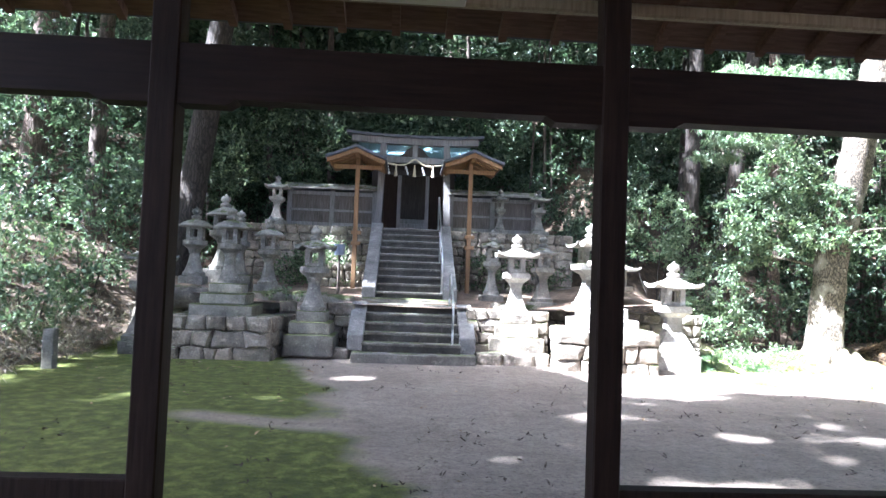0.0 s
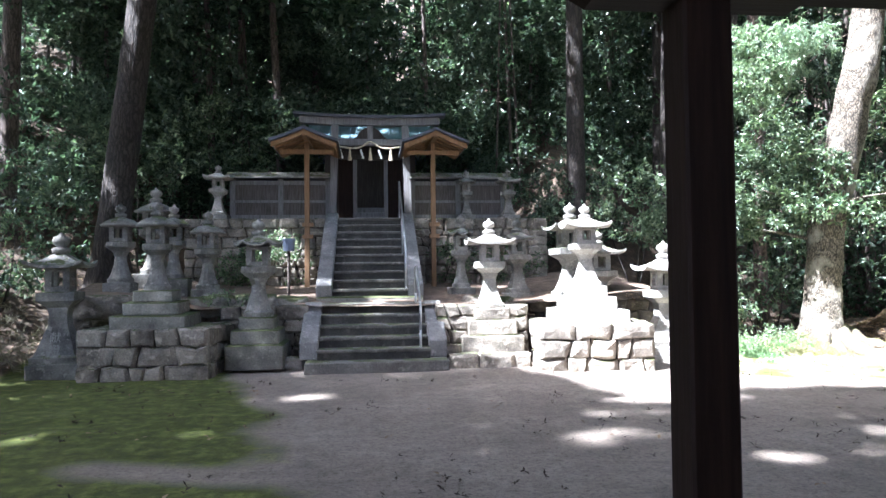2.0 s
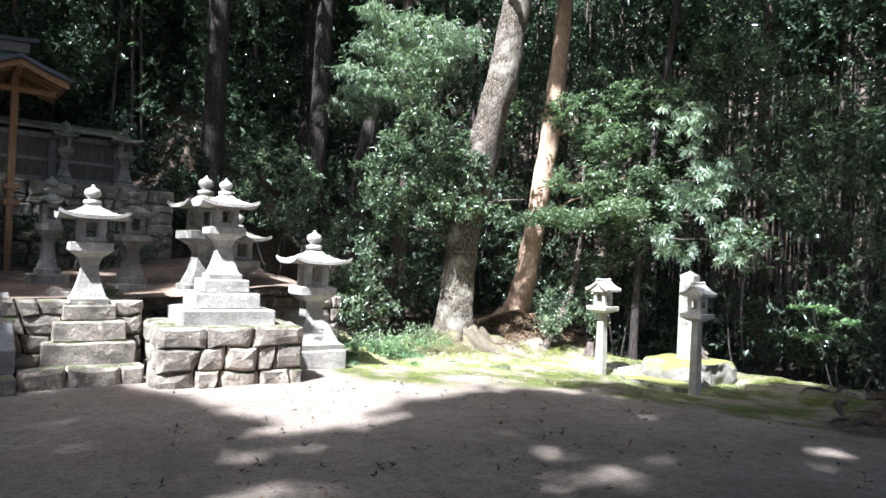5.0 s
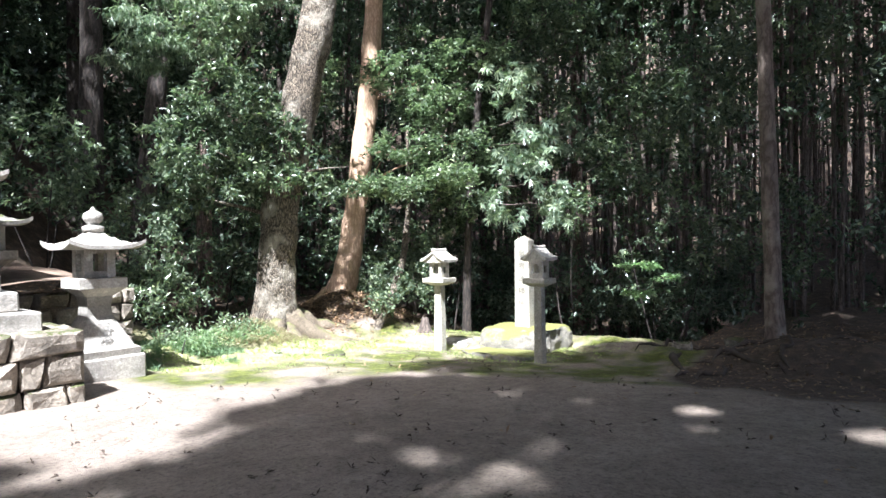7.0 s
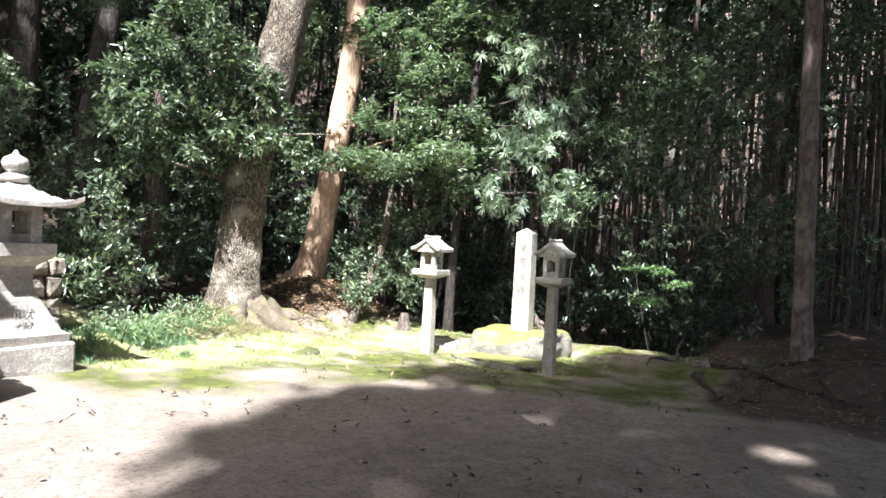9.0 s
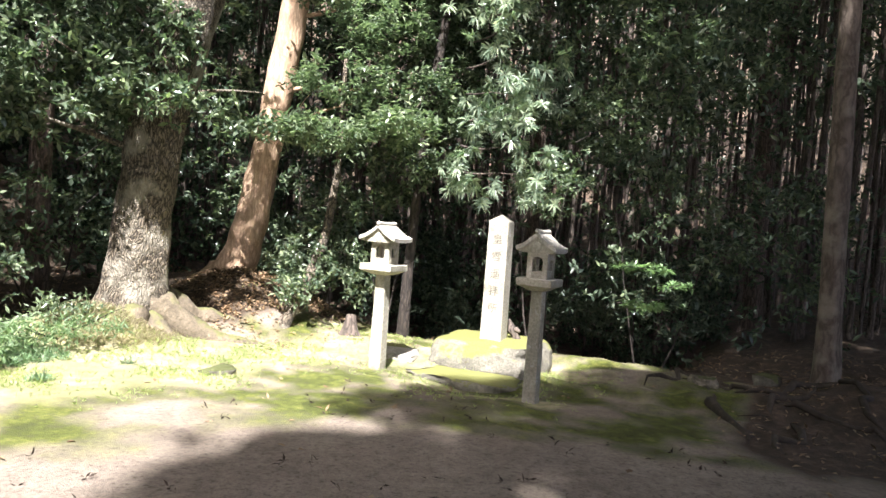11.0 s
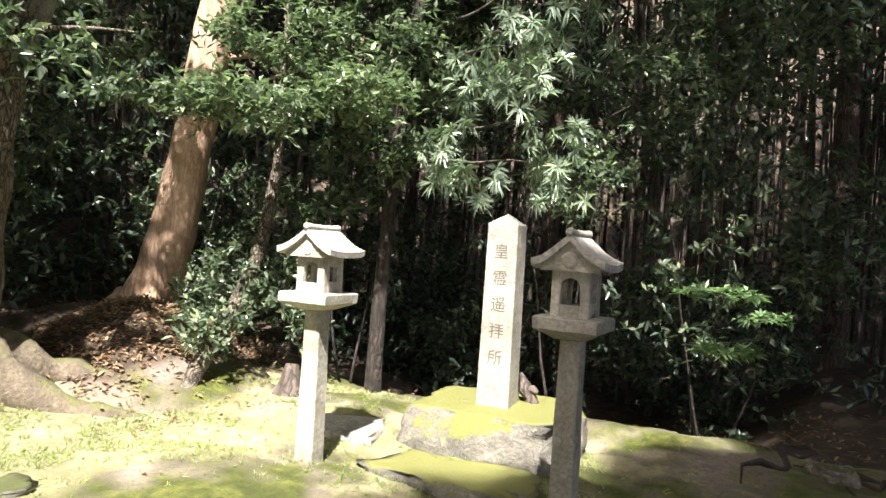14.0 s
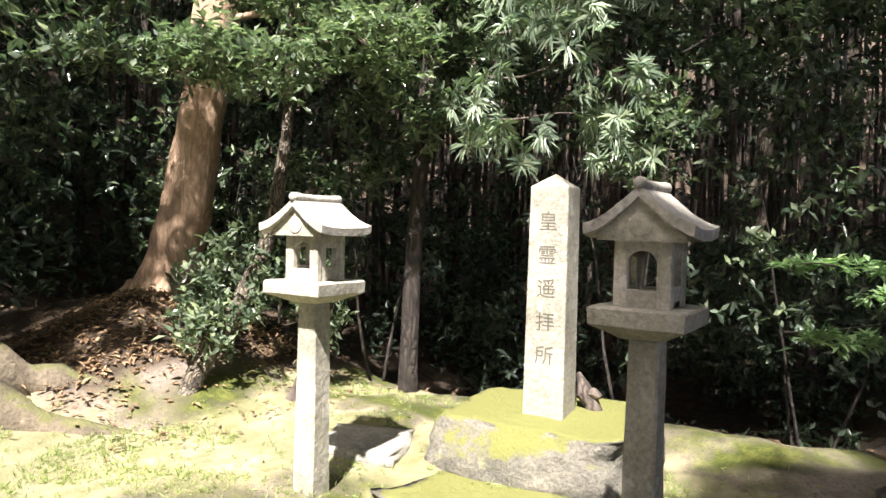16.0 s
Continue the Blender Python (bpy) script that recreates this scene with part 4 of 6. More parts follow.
def stone_lantern(label, at, rz, slabs, body, roof_w, sides=4, mat=OLD_STONE, slab_mat=None, flare=0.45, square=True, tall=0.0, words="", group="stone lanterns", table=1.0, waist=1.0):
    """slabs: (width, height) from the ground up; body: height from the slabs to the finial's tip."""
    t = thing("stone_lantern", label, "stone lantern", group, at=at, rz=rz)
    z = 0.0
    for k, (w, h) in enumerate(slabs):
        part("base_slab", rough_box(-w / 2, w / 2, -w / 2, w / 2, z - (0.15 if k == 0 else 0), z + h, 0.012, 2, 0.018, at[0] + k), slab_mat or mat, t)
        z += h
    s = body / 1.55
    n = 4 if square else 12
    hs = 0.50 * s + tall
    f = flare * s / 2
    part("shaft", prism(((f, z), (f * 1.02, z + 0.07 * s), (f * 0.86, z + 0.1 * s), (f * 0.66, z + hs * 0.45), (f * 0.48 * waist, z + hs * 0.8), (f * 0.45 * waist, z + hs), (f * 0.62 * table, z + hs + 0.10 * s)), n), mat, t)
    z += hs + 0.10 * s
    f_low, f = f, f * table
    part("platform", prism(((f * 0.62, z), (f * 0.95, z + 0.06 * s), (f * 1.12, z + 0.09 * s), (f * 1.12, z + 0.19 * s), (f * 0.9, z + 0.2 * s)), n), mat, t)
    z += 0.2 * s
    fire_box(t, f * 1.45, 0.3 * s, z, mat)
    z += 0.295 * s
    made = part("roof", lantern_roof(roof_w, 0.2 * s, sides, 0.07 * s), mat, t, smooth=sides != 4)
    made.location.z = z
    z += 0.215 * s
    fin = prism(((0.10 * s, z - 0.03), (0.105 * s, z + 0.03 * s), (0.05 * s, z + 0.055 * s), (0.085 * s, z + 0.09 * s), (0.10 * s, z + 0.13 * s), (0.085 * s, z + 0.175 * s), (0.03 * s, z + 0.205 * s), (0.008 * s, z + 0.245 * s)), 12)
    part("finial", fin, mat, t, smooth=True)
    if words:
        for k, c in enumerate(words):
            cu = bpy.data.curves.new("letter", "FONT")
            cu.body, cu.size, cu.align_x, cu.extrude = c, 0.17, "CENTER", 0.002
            cu.materials.append(CARVED)
            lo = new("letter", cu)
            lo.parent = t
            hh = sum(h for _, h in slabs) + hs * (0.50 - 0.26 * k)
            fr = (hs * (0.50 - 0.26 * k)) / hs
            yy = f_low * (0.88 - 0.42 * fr) + 0.025
            lo.matrix_basis = pose(0, -yy, hh - 0.03, 80, 0, 0)
    return t


STEPPED = ((1.12, 0.2), (0.82, 0.2), (0.6, 0.18))
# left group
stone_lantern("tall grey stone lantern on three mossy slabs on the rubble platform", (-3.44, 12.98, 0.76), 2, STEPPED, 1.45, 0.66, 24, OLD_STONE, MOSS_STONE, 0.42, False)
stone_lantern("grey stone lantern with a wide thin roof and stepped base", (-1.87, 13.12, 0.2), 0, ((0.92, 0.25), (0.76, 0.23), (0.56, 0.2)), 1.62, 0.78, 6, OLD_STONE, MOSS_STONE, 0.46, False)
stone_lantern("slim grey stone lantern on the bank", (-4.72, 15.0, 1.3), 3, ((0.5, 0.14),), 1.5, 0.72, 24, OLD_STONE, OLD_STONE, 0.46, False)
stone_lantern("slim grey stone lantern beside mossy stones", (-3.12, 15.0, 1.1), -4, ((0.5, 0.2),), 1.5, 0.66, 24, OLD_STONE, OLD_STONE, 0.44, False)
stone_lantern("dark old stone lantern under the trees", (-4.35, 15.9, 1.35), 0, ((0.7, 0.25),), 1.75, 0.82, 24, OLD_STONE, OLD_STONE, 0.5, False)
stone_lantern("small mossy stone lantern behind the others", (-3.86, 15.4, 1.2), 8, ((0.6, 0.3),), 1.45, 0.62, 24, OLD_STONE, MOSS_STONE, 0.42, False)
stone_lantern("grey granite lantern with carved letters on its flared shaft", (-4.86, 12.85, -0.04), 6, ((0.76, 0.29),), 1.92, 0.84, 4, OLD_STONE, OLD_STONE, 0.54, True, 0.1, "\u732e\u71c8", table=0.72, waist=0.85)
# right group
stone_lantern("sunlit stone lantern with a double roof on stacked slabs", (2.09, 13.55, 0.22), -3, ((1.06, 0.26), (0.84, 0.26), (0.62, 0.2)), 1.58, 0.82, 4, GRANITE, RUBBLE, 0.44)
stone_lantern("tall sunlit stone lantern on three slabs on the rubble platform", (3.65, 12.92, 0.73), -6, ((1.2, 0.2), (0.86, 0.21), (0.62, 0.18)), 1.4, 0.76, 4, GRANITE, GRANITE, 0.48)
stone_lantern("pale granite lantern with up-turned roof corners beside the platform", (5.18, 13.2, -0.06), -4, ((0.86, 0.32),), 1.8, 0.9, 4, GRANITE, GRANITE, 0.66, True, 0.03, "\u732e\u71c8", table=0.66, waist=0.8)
# darker stone above the granite slabs puts this lantern's shade into its colour
stone_lantern("stone lantern behind the sunlit one, body darkened for its shade", (3.72, 14.0, 0.55), 4, ((0.9, 0.3), (0.7, 0.25)), 1.75, 0.86, 4, OLD_STONE, GRANITE, 0.5)
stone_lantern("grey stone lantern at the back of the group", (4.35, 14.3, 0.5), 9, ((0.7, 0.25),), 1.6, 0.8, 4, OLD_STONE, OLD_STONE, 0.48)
stone_lantern("slim shaded stone lantern by the terrace", (2.92, 15.0, 1.0), 5, ((0.55, 0.15),), 1.48, 0.6, 4, OLD_STONE, OLD_STONE, 0.4)
stone_lantern("small pale stone lantern beside the stairs", (1.84, 15.45, 1.05), 5, ((0.5, 0.2),), 1.5, 0.52, 6, OLD_STONE, OLD_STONE, 0.36, False)
# on the upper level
stone_lantern("grey stone lantern at the end of the fence", (-3.62, 18.2, 2.86), 0, ((0.5, 0.12),), 1.2, 0.6, 4, GRANITE, OLD_STONE, 0.42)
stone_lantern("dark stone lantern at the end of the fence", (3.42, 18.2, 2.86), 0, ((0.5, 0.1),), 1.15, 0.55, 4, OLD_STONE, OLD_STONE, 0.4)
stone_lantern("small dark stone lantern before the fence", (2.35, 18.1, 2.86), 0, ((0.4, 0.1),), 1.1, 0.42, 4, OLD_STONE, OLD_STONE, 0.34)

for x, y, h in ((-5.35, 10.45, 0.62),):
    t = thing("stone_post", "short square weathered stone post on the moss", "stone post", at=(x, y, 0), rz=4)
    part("post", rough_box(-0.085, 0.085, -0.085, 0.085, -0.15, h, 0.006, 3, 0.018, 2.0), OLD_STONE, t)


# ---- monument with its pair of lanterns ----
def house_lantern(label, at, rz, top, w=0.42, hw=0.125):
    """A square post with a slab, a pierced house and a gabled stone roof; its front faces local -x."""
    t = thing("post_lantern", label, "stone lantern", "paired post lanterns", at=at, rz=rz)
    z1 = top - 0.635
    bm = bmesh.new()
    bmesh.ops.convex_hull(bm, input=[bm.verts.new((sx * a, sy * a, z)) for sx in (-1, 1) for sy in (-1, 1) for a, z in ((0.185 * w + 0.006, -0.25), (0.165 * w, z1))])
    bmesh.ops.bevel(bm, geom=bm.edges[:], offset=0.01, segments=1, affect="EDGES")
    bmesh.ops.subdivide_edges(bm, edges=[e for e in bm.edges if e.calc_length() > 0.3], cuts=9, use_grid_fill=True)
    for v in bm.verts:
        v.co += noise.noise_vector(v.co * 6 + Vector(at)) * 0.0035
    part("post", bm, PILLAR_STONE, t)
    bm = prism(((0.09, z1), (w / 2 - 0.055, z1 + 0.03), (w / 2 - 0.006, z1 + 0.052), (w / 2 + 0.002, z1 + 0.06), (w / 2 + 0.004, z1 + 0.125), (w / 2 - 0.006, z1 + 0.133)), 4)
    bmesh.ops.subdivide_edges(bm, edges=[e for e in bm.edges if e.calc_length() > 0.25], cuts=5, use_grid_fill=True)
    for v in bm.verts:
        v.co += noise.noise_vector(v.co * 9 + Vector(at)) * 0.004
    part("slab", bm, PILLAR_STONE, t)
    zb = z1 + 0.129
    hh, th = 0.285, 0.04
    house = part("house", boxed(-hw + 0.006, hw - 0.006, -hw + 0.006, hw - 0.006, 0.0, 0.03), PILLAR_STONE, t, "pierced stone fire house")
    house.location.z = zb
    # front and back: an arched light between broad jambs; the sides: a plain one
    ow = hw * 0.5
    for s in (-1, 1):
        xa, xb = sorted((s * hw, s * (hw - th)))
        for y0, y1 in ((-hw, -ow), (ow, hw)):
            part("jamb", boxed(xa, xb, y0, y1, 0.0, hh, bevel=0.005), PILLAR_STONE, house)
        part("sill", boxed(xa + 0.002, xb - 0.002, -ow - 0.004, ow + 0.004, 0.0, 0.075, bevel=0.004), PILLAR_STONE, house)
        bm = bmesh.new()
        arch = [(ow * math.cos(a), hh - 0.105 + ow * 0.9 * math.sin(a)) for a in np.linspace(0, math.pi, 11)]
        ring = [[(bm.verts.new((x, y, z)), bm.verts.new((x, y, hh))) for y, z in arch] for x in (xa + 0.003, xb - 0.003)]
        for k in range(10):
            for q in (0, 1):
                bm.faces.new((ring[q][k][0], ring[q][k + 1][0], ring[q][k + 1][1], ring[q][k][1]))
            for e in (0, 1):
                bm.faces.new((ring[0][k][e], ring[0][k + 1][e], ring[1][k + 1][e], ring[1][k][e]))
        part("lintel", bm, PILLAR_STONE, house)
        ya, yb = sorted((s * hw - s * 0.004, s * (hw - th)))
        for x0, x1 in ((-hw + th + 0.001, -0.045), (0.045, hw - th - 0.001)):
            part("jamb", boxed(x0, x1, ya, yb, 0.0, hh), PILLAR_STONE, house)
        part("sill", boxed(-0.045, 0.045, ya + 0.002, yb - 0.002, 0.0, 0.09), PILLAR_STONE, house)
        part("lintel", boxed(-0.045, 0.045, ya + 0.002, yb - 0.002, hh - 0.085, hh), PILLAR_STONE, house)
    zr = zb + hh - 0.012
    k_ = w / 0.42
    half_w, half_l, rise = 0.245 * k_, 0.205 * k_, 0.17
    bm = bmesh.new()
    N, M = 16, 10
    up, lo = [], []
    for i in range(M + 1):
        u = -1 + 2 * i / M
        row_u, row_l = [], []
        for j in range(N + 1):
            q = -1 + 2 * j / N
            z = rise * (1 - abs(q)) ** 1.32 + 0.018 * abs(u) ** 3 * abs(q) ** 2
            x = u * half_l * (1 + 0.10 * abs(q) ** 1.5)
            jag = noise.noise(Vector((x * 14, q * 4, at[1]))) * 0.004
            row_u.append(bm.verts.new((x, q * half_w, z + 0.046 + jag)))
            row_l.append(bm.verts.new((x, q * half_w * 0.985, z + 0.002 * abs(q) + jag)))
        up.append(row_u)
        lo.append(row_l)
    for i in range(M):
        for j in range(N):
            bm.faces.new((up[i][j], up[i + 1][j], up[i + 1][j + 1], up[i][j + 1]))
            bm.faces.new((lo[i][j], lo[i][j + 1], lo[i + 1][j + 1], lo[i + 1][j]))
        for j in (0, N):
            bm.faces.new((up[i][j], up[i + 1][j], lo[i + 1][j], lo[i][j]))
    for j in range(N):
        for i in (0, M):
            bm.faces.new((up[i][j], up[i][j + 1], lo[i][j + 1], lo[i][j]))
    made = part("roof", bm, OLD_PALE, t, "weathered gabled stone roof")
    made.location.z = zr
    for s in (-1, 1):
        bm = bmesh.new()
        prof = [(q * half_w * 0.8, rise * (1 - abs(q) * 0.8) ** 1.32 + 0.002) for q in np.linspace(-1, 1, 13)]
        rows = [[bm.verts.new((s * xx, y, z)) for y, z in prof] for xx in (half_l - 0.05, half_l - 0.028)]
        base = [[bm.verts.new((s * xx, y, -0.004)) for y, z in prof] for xx in (half_l - 0.05, half_l - 0.028)]
        for k in range(12):
            for q in (0, 1):
                bm.faces.new((rows[q][k], rows[q][k + 1], base[q][k + 1], base[q][k]))
            bm.faces.new((base[0][k], base[0][k + 1], base[1][k + 1], base[1][k]))
            bm.faces.new((rows[0][k], rows[0][k + 1], rows[1][k + 1], rows[1][k]))
        made = part("gable", bm, PILLAR_STONE, t)
        made.location.z = zr
        made = part("disc", prism(((0.047, 0.0), (0.046, 0.006), (0.04, 0.008)), 24), PILLAR_STONE, t)
        made.matrix_basis = pose(s * (half_l - 0.030), 0, zr + 0.058, 0, s * 90, 0)
    bm = tube([(half_l * x, 0, rise + 0.046 + 0.006 * abs(x) ** 3) for x in (-1.06, -1.0, -0.9, -0.5, 0, 0.5, 0.9, 1.0, 1.06)], [0.018, 0.026, 0.027, 0.024, 0.023, 0.024, 0.027, 0.026, 0.018], 10, rough=0.12)
    made = part("ridge", bm, OLD_PALE, t, "rounded ridge stone", True)
    made.location.z = zr
    return t


OLD_PALE = stone_material("weathered pale roof stone", (0.36, 0.35, 0.31), (0.56, 0.54, 0.49), 0.1)
house_lantern("sunlit post lantern of pale granite with a gabled roof", (10.47, 11.80, -0.36), 3, 1.83)
house_lantern("half shaded post lantern of pale granite with a gabled roof", (10.30, 9.74, -0.28), 0, 1.79, 0.375, 0.115)

mon = thing("inscribed_pillar", "pale granite pillar with five carved letters on a mossy boulder", "monument", at=(11.87, 10.89, 0.0), rz=6)
bm = prism(((0.146, -0.06), (0.143, 0.3), (0.1345, 1.585), (0.1325, 1.6), (0.004, 1.69)), 4)
bmesh.ops.bevel(bm, geom=[e for e in bm.edges if e.calc_length() > 0.25], offset=0.006, segments=1, affect="EDGES")
part("shaft", bm, PILLAR_STONE, mon)
for k, c in enumerate("\u7687\u970a\u9065\u62dd\u6240"):
    cu = bpy.data.curves.new("letter", "FONT")
    cu.body, cu.size, cu.align_x, cu.extrude = c, 0.14, "CENTER", 0.0015
    cu.materials.append(INK)
    lo = new("letter", cu)
    lo.parent = mon
    z = 1.31 - 0.228 * k
    lo.matrix_basis = pose(-0.1435 + 0.0085 * (z - 0.3) / 1.28, 0, z, 90.3, 0, -90)


def boulder(name, label, at, size, mat, seed, cuts=5, amp=0.16, rz=0.0, flat=0.0, worn=0.22):
    bm = bmesh.new()
    bmesh.ops.create_cube(bm, size=1.0)
    bmesh.ops.subdivide_edges(bm, edges=bm.edges[:], cuts=cuts, use_grid_fill=True)
    for v in bm.verts:
        c = v.co.copy()
        d = c.normalized() * 0.62
        v.co = c.lerp(d, worn)
        v.co += noise.noise_vector(c * 2.0 + Vector((seed, 0, seed))) * amp + noise.noise_vector(c * 6 + Vector((seed, 2, 0))) * amp * 0.35 + noise.noise_vector(c * 13 + Vector((seed, 2, 0))) * amp * 0.15
        if flat and v.co.z > flat:
            v.co.z = flat + (v.co.z - flat) * 0.2
        v.co = Vector((v.co.x * size[0], v.co.y * size[1], v.co.z * size[2]))
    ob = new(name, finish(bm, name, mat, True))
    ob.matrix_world = pose(*at, 0, 0, rz)
    return tagged(ob, label, "rock")


boulder("boulder", "large flat-topped boulder with moss under the pillar", (11.97, 10.93, -0.30), (1.16, 1.34, 0.80), BOULDER, 4.0, 19, 0.11, 6, 0.38, 0.5)
boulder("slab_stone", "low mossy stone slab in front of the boulder", (11.0, 10.88, -0.45), (0.62, 1.2, 0.34), BOULDER, 9.0, 11, 0.17, 4, 0.36)
boulder("slab_stone", "small pale flat stone behind the lantern", (11.25, 12.05, -0.30), (0.55, 0.6, 0.14), GRANITE, 15.0, 4, 0.1, 20)
drift = thing("driftwood", "small weathered piece of root wood beside the pillar", "wood piece", at=(12.12, 10.7, 0.0))
part("wood", tube([(0.0, -0.06, -0.03), (0.0, -0.03, 0.07), (0.0, 0.03, 0.14), (0.0, 0.05, 0.21), (0.0, 0.085, 0.28)], [0.075, 0.06, 0.07, 0.04, 0.015], 9, rough=0.5), BARK_PALE, drift)
part("branch_stub", tube([(0.0, 0.02, 0.13), (-0.01, -0.05, 0.15), (-0.02, -0.1, 0.13)], [0.045, 0.045, 0.02], 8, rough=0.4), BARK_PALE, drift)
boulder("boulder", "dark boulder against the upper wall", (-4.55, 14.0, 1.0), (1.0, 0.7, 0.4), RUBBLE, 22.0, 4, 0.2, 15)
boulder("boulder", "mossy stones on the terrace", (-2.85, 14.1, 1.02), (0.7, 0.45, 0.35), MOSS_STONE, 25.0, 4, 0.2, -10)
boulder("boulder", "pale boulder among the shrubs", (-5.25, 14.1, 0.62), (0.7, 0.5, 0.5), RUBBLE, 29.0, 4, 0.2, 40)
boulder("boulder", "mossy block beside the lantern", (-2.1, 14.3, 0.95), (0.75, 0.4, 0.5), MOSS_STONE, 33.0, 3, 0.1, 0)
boulder("boulder", "mossy block beside the steps", (-1.5, 14.4, 0.95), (0.6, 0.4, 0.4), MOSS_STONE, 38.0, 3, 0.1, 5)
for k, (x, y, sx, sy, sz) in enumerate(((8.6, 12.5, 0.35, 0.2, 0.1), (12.7, 8.3, 0.3, 0.26, 0.16), (13.4, 7.6, 0.3, 0.25, 0.2), (1.9, 14.2, 0.5, 0.4, 0.35), (2.4, 14.15, 0.45, 0.35, 0.3))):
    boulder("boulder", "small rough field stone half sunk in the earth", (x, y, max(ground_height(x, y), 0.9 if 1 < x < 3 else -9) + sz * 0.1), (sx, sy, sz), RUBBLE if k % 2 else MOSS_STONE, 50.0 + k * 3, 5, 0.22, k * 33, worn=0.6)

stump = thing("tree_stump", "small pale weathered tree stump", "stump", at=(11.75, 13.15, ground_height(11.75, 13.15)))
part("wood", tube([(0, 0, -0.1), (0.01, 0, 0.08), (0.03, 0.01, 0.2), (0.05, 0.02, 0.3)], [0.14, 0.1, 0.075, 0.06], 10, rough=0.35, flare=0.6), BARK_PALE, stump)
box_ = thing("plastic_bucket", "faded blue plastic bucket by the terrace wall", "bucket", at=(-1.62, 15.2, 2.02))
part("bucket", prism(((0.1, 0.0), (0.13, 0.24), (0.12, 0.24), (0.095, 0.02)), 14), BLUE, box_)
part("stand", tube([(0, 0, -1.0), (0, 0, 0.0)], [0.03, 0.03], 8), BARK_PALE, box_)


# ---- trees ----
def trunk_mesh(knots, n=16, rough=0.12, flare=0.0, mat=BARK_CEDAR, steps=6, lobes=5):
    path, radii = smooth_path(knots, steps)
    return finish(tube(path, radii, n, None, rough, flare, lobes), "trunk", mat, True)


def grow(parent, start, direction, length, radius, mat, curl=0.25, n=7, name="limb"):
    """One bent, tapering limb; returns its points."""
    p, d = Vector(start), Vector(direction).normalized()
    pts, rad = [tuple(p)], [radius]
    for k in range(7):
        d = (d + noise.noise_vector(p * 1.3) * curl + Vector((0, 0, 0.03))).normalized()
        p = p + d * length / 7
        pts.append(tuple(p))
        rad.append(radius * (1 - 0.85 * (k + 1) / 7))
    part(name, tube(pts, rad, n), mat, parent, smooth=True)
    return pts


def crown(parent, blobs, mat, per=9, length=0.11, width=0.045, name="crown", **k):
    tw = np.concatenate([blob_points(c, s, n) for c, s, n in blobs])
    v, f = leaves(tw, per, length, width, **k)
    return part(name, mesh_from(name, v, f, mat), mat, parent)


# big oak with spreading roots
oak = thing("tree", "big evergreen oak with rough fissured bark and spreading roots", "tree", at=(0, 0, 0))
part("trunk", trunk_mesh(((9.30, 14.92, -0.45, 0.50), (9.32, 14.9, -0.1, 0.48), (9.36, 14.87, 0.4, 0.40), (9.41, 14.82, 1.4, 0.345), (9.45, 14.76, 2.4, 0.335), (9.60, 14.58, 3.5, 0.34), (9.78, 14.36, 4.8, 0.33), (9.93, 14.18, 5.9, 0.32), (10.3, 14.0, 9.0, 0.26), (10.6, 14.0, 13.0, 0.14)), 36, 0.16, 0.32, BARK_OAK, 9, 6), BARK_OAK, oak)
for pts_ in (((9.45, 14.65, 0.22, 0.22), (9.8, 14.15, -0.16, 0.16), (10.15, 13.65, -0.3, 0.11), (10.55, 13.3, -0.36, 0.07), (11.0, 13.1, -0.4, 0.03)),
             ((9.1, 14.55, 0.05, 0.2), (8.75, 14.2, -0.15, 0.13), (8.35, 13.95, -0.22, 0.07), (8.0, 13.8, -0.26, 0.03)),
             ((9.35, 14.5, -0.05, 0.19), (9.28, 13.95, -0.25, 0.09), (9.4, 13.5, -0.31, 0.04)),
             ((9.6, 14.8, 0.25, 0.24), (10.1, 14.6, -0.02, 0.18), (10.6, 14.25, -0.12, 0.1), (11.2, 13.9, -0.2, 0.04))):
    pth, rad = smooth_path(pts_, 5)
    part("root", tube(pth, rad, 14, None, 0.45), ROOT_MOSSY, oak, "pale mossy surface root", True)
for st_, di, ln, r in (((9.35, 14.7, 2.6), (-0.9, -0.1, 0.35), 1.6, 0.05), ((9.5, 14.5, 2.9), (0.2, -0.9, 0.0), 1.1, 0.035), ((9.4, 14.8, 2.1), (-0.8, 0.5, 0.2), 1.8, 0.05), ((9.6, 14.5, 3.5), (-0.8, 0.1, 0.5), 1.6, 0.05), ((10.0, 14.1, 7.0), (-0.6, -0.5, 0.6), 3.0, 0.1), ((10.2, 14.0, 8.5), (0.7, 0.2, 0.6), 3.0, 0.1)):
    grow(oak, st_, di, ln, r, BARK_OAK)
crown(oak, (((8.45, 14.85, 4.1), (0.85, 0.7, 0.85), 240), ((8.05, 15.2, 3.3), (0.95, 0.7, 0.8), 260), ((7.75, 15.6, 2.6), (0.8, 0.6, 0.6), 190), ((8.6, 14.7, 2.9), (0.75, 0.5, 0.5), 170), ((9.15, 14.2, 2.75), (0.6, 0.35, 0.25), 60), ((9.85, 13.9, 2.65), (0.5, 0.35, 0.2), 30), ((8.0, 14.3, 4.7), (0.45, 0.35, 1.3), 70), ((7.4, 14.1, 5.6), (0.5, 0.35, 1.0), 50), ((9.25, 14.3, 3.5), (0.4, 0.3, 0.5), 60)), LEAF, 10, 0.12, 0.052, reach=0.24)
crown(oak, (((12.2, 14.6, 11.8), (2.6, 2.4, 1.8), 200),), LEAF, 9, 0.26, 0.11, name="upper_crown", reach=0.5)

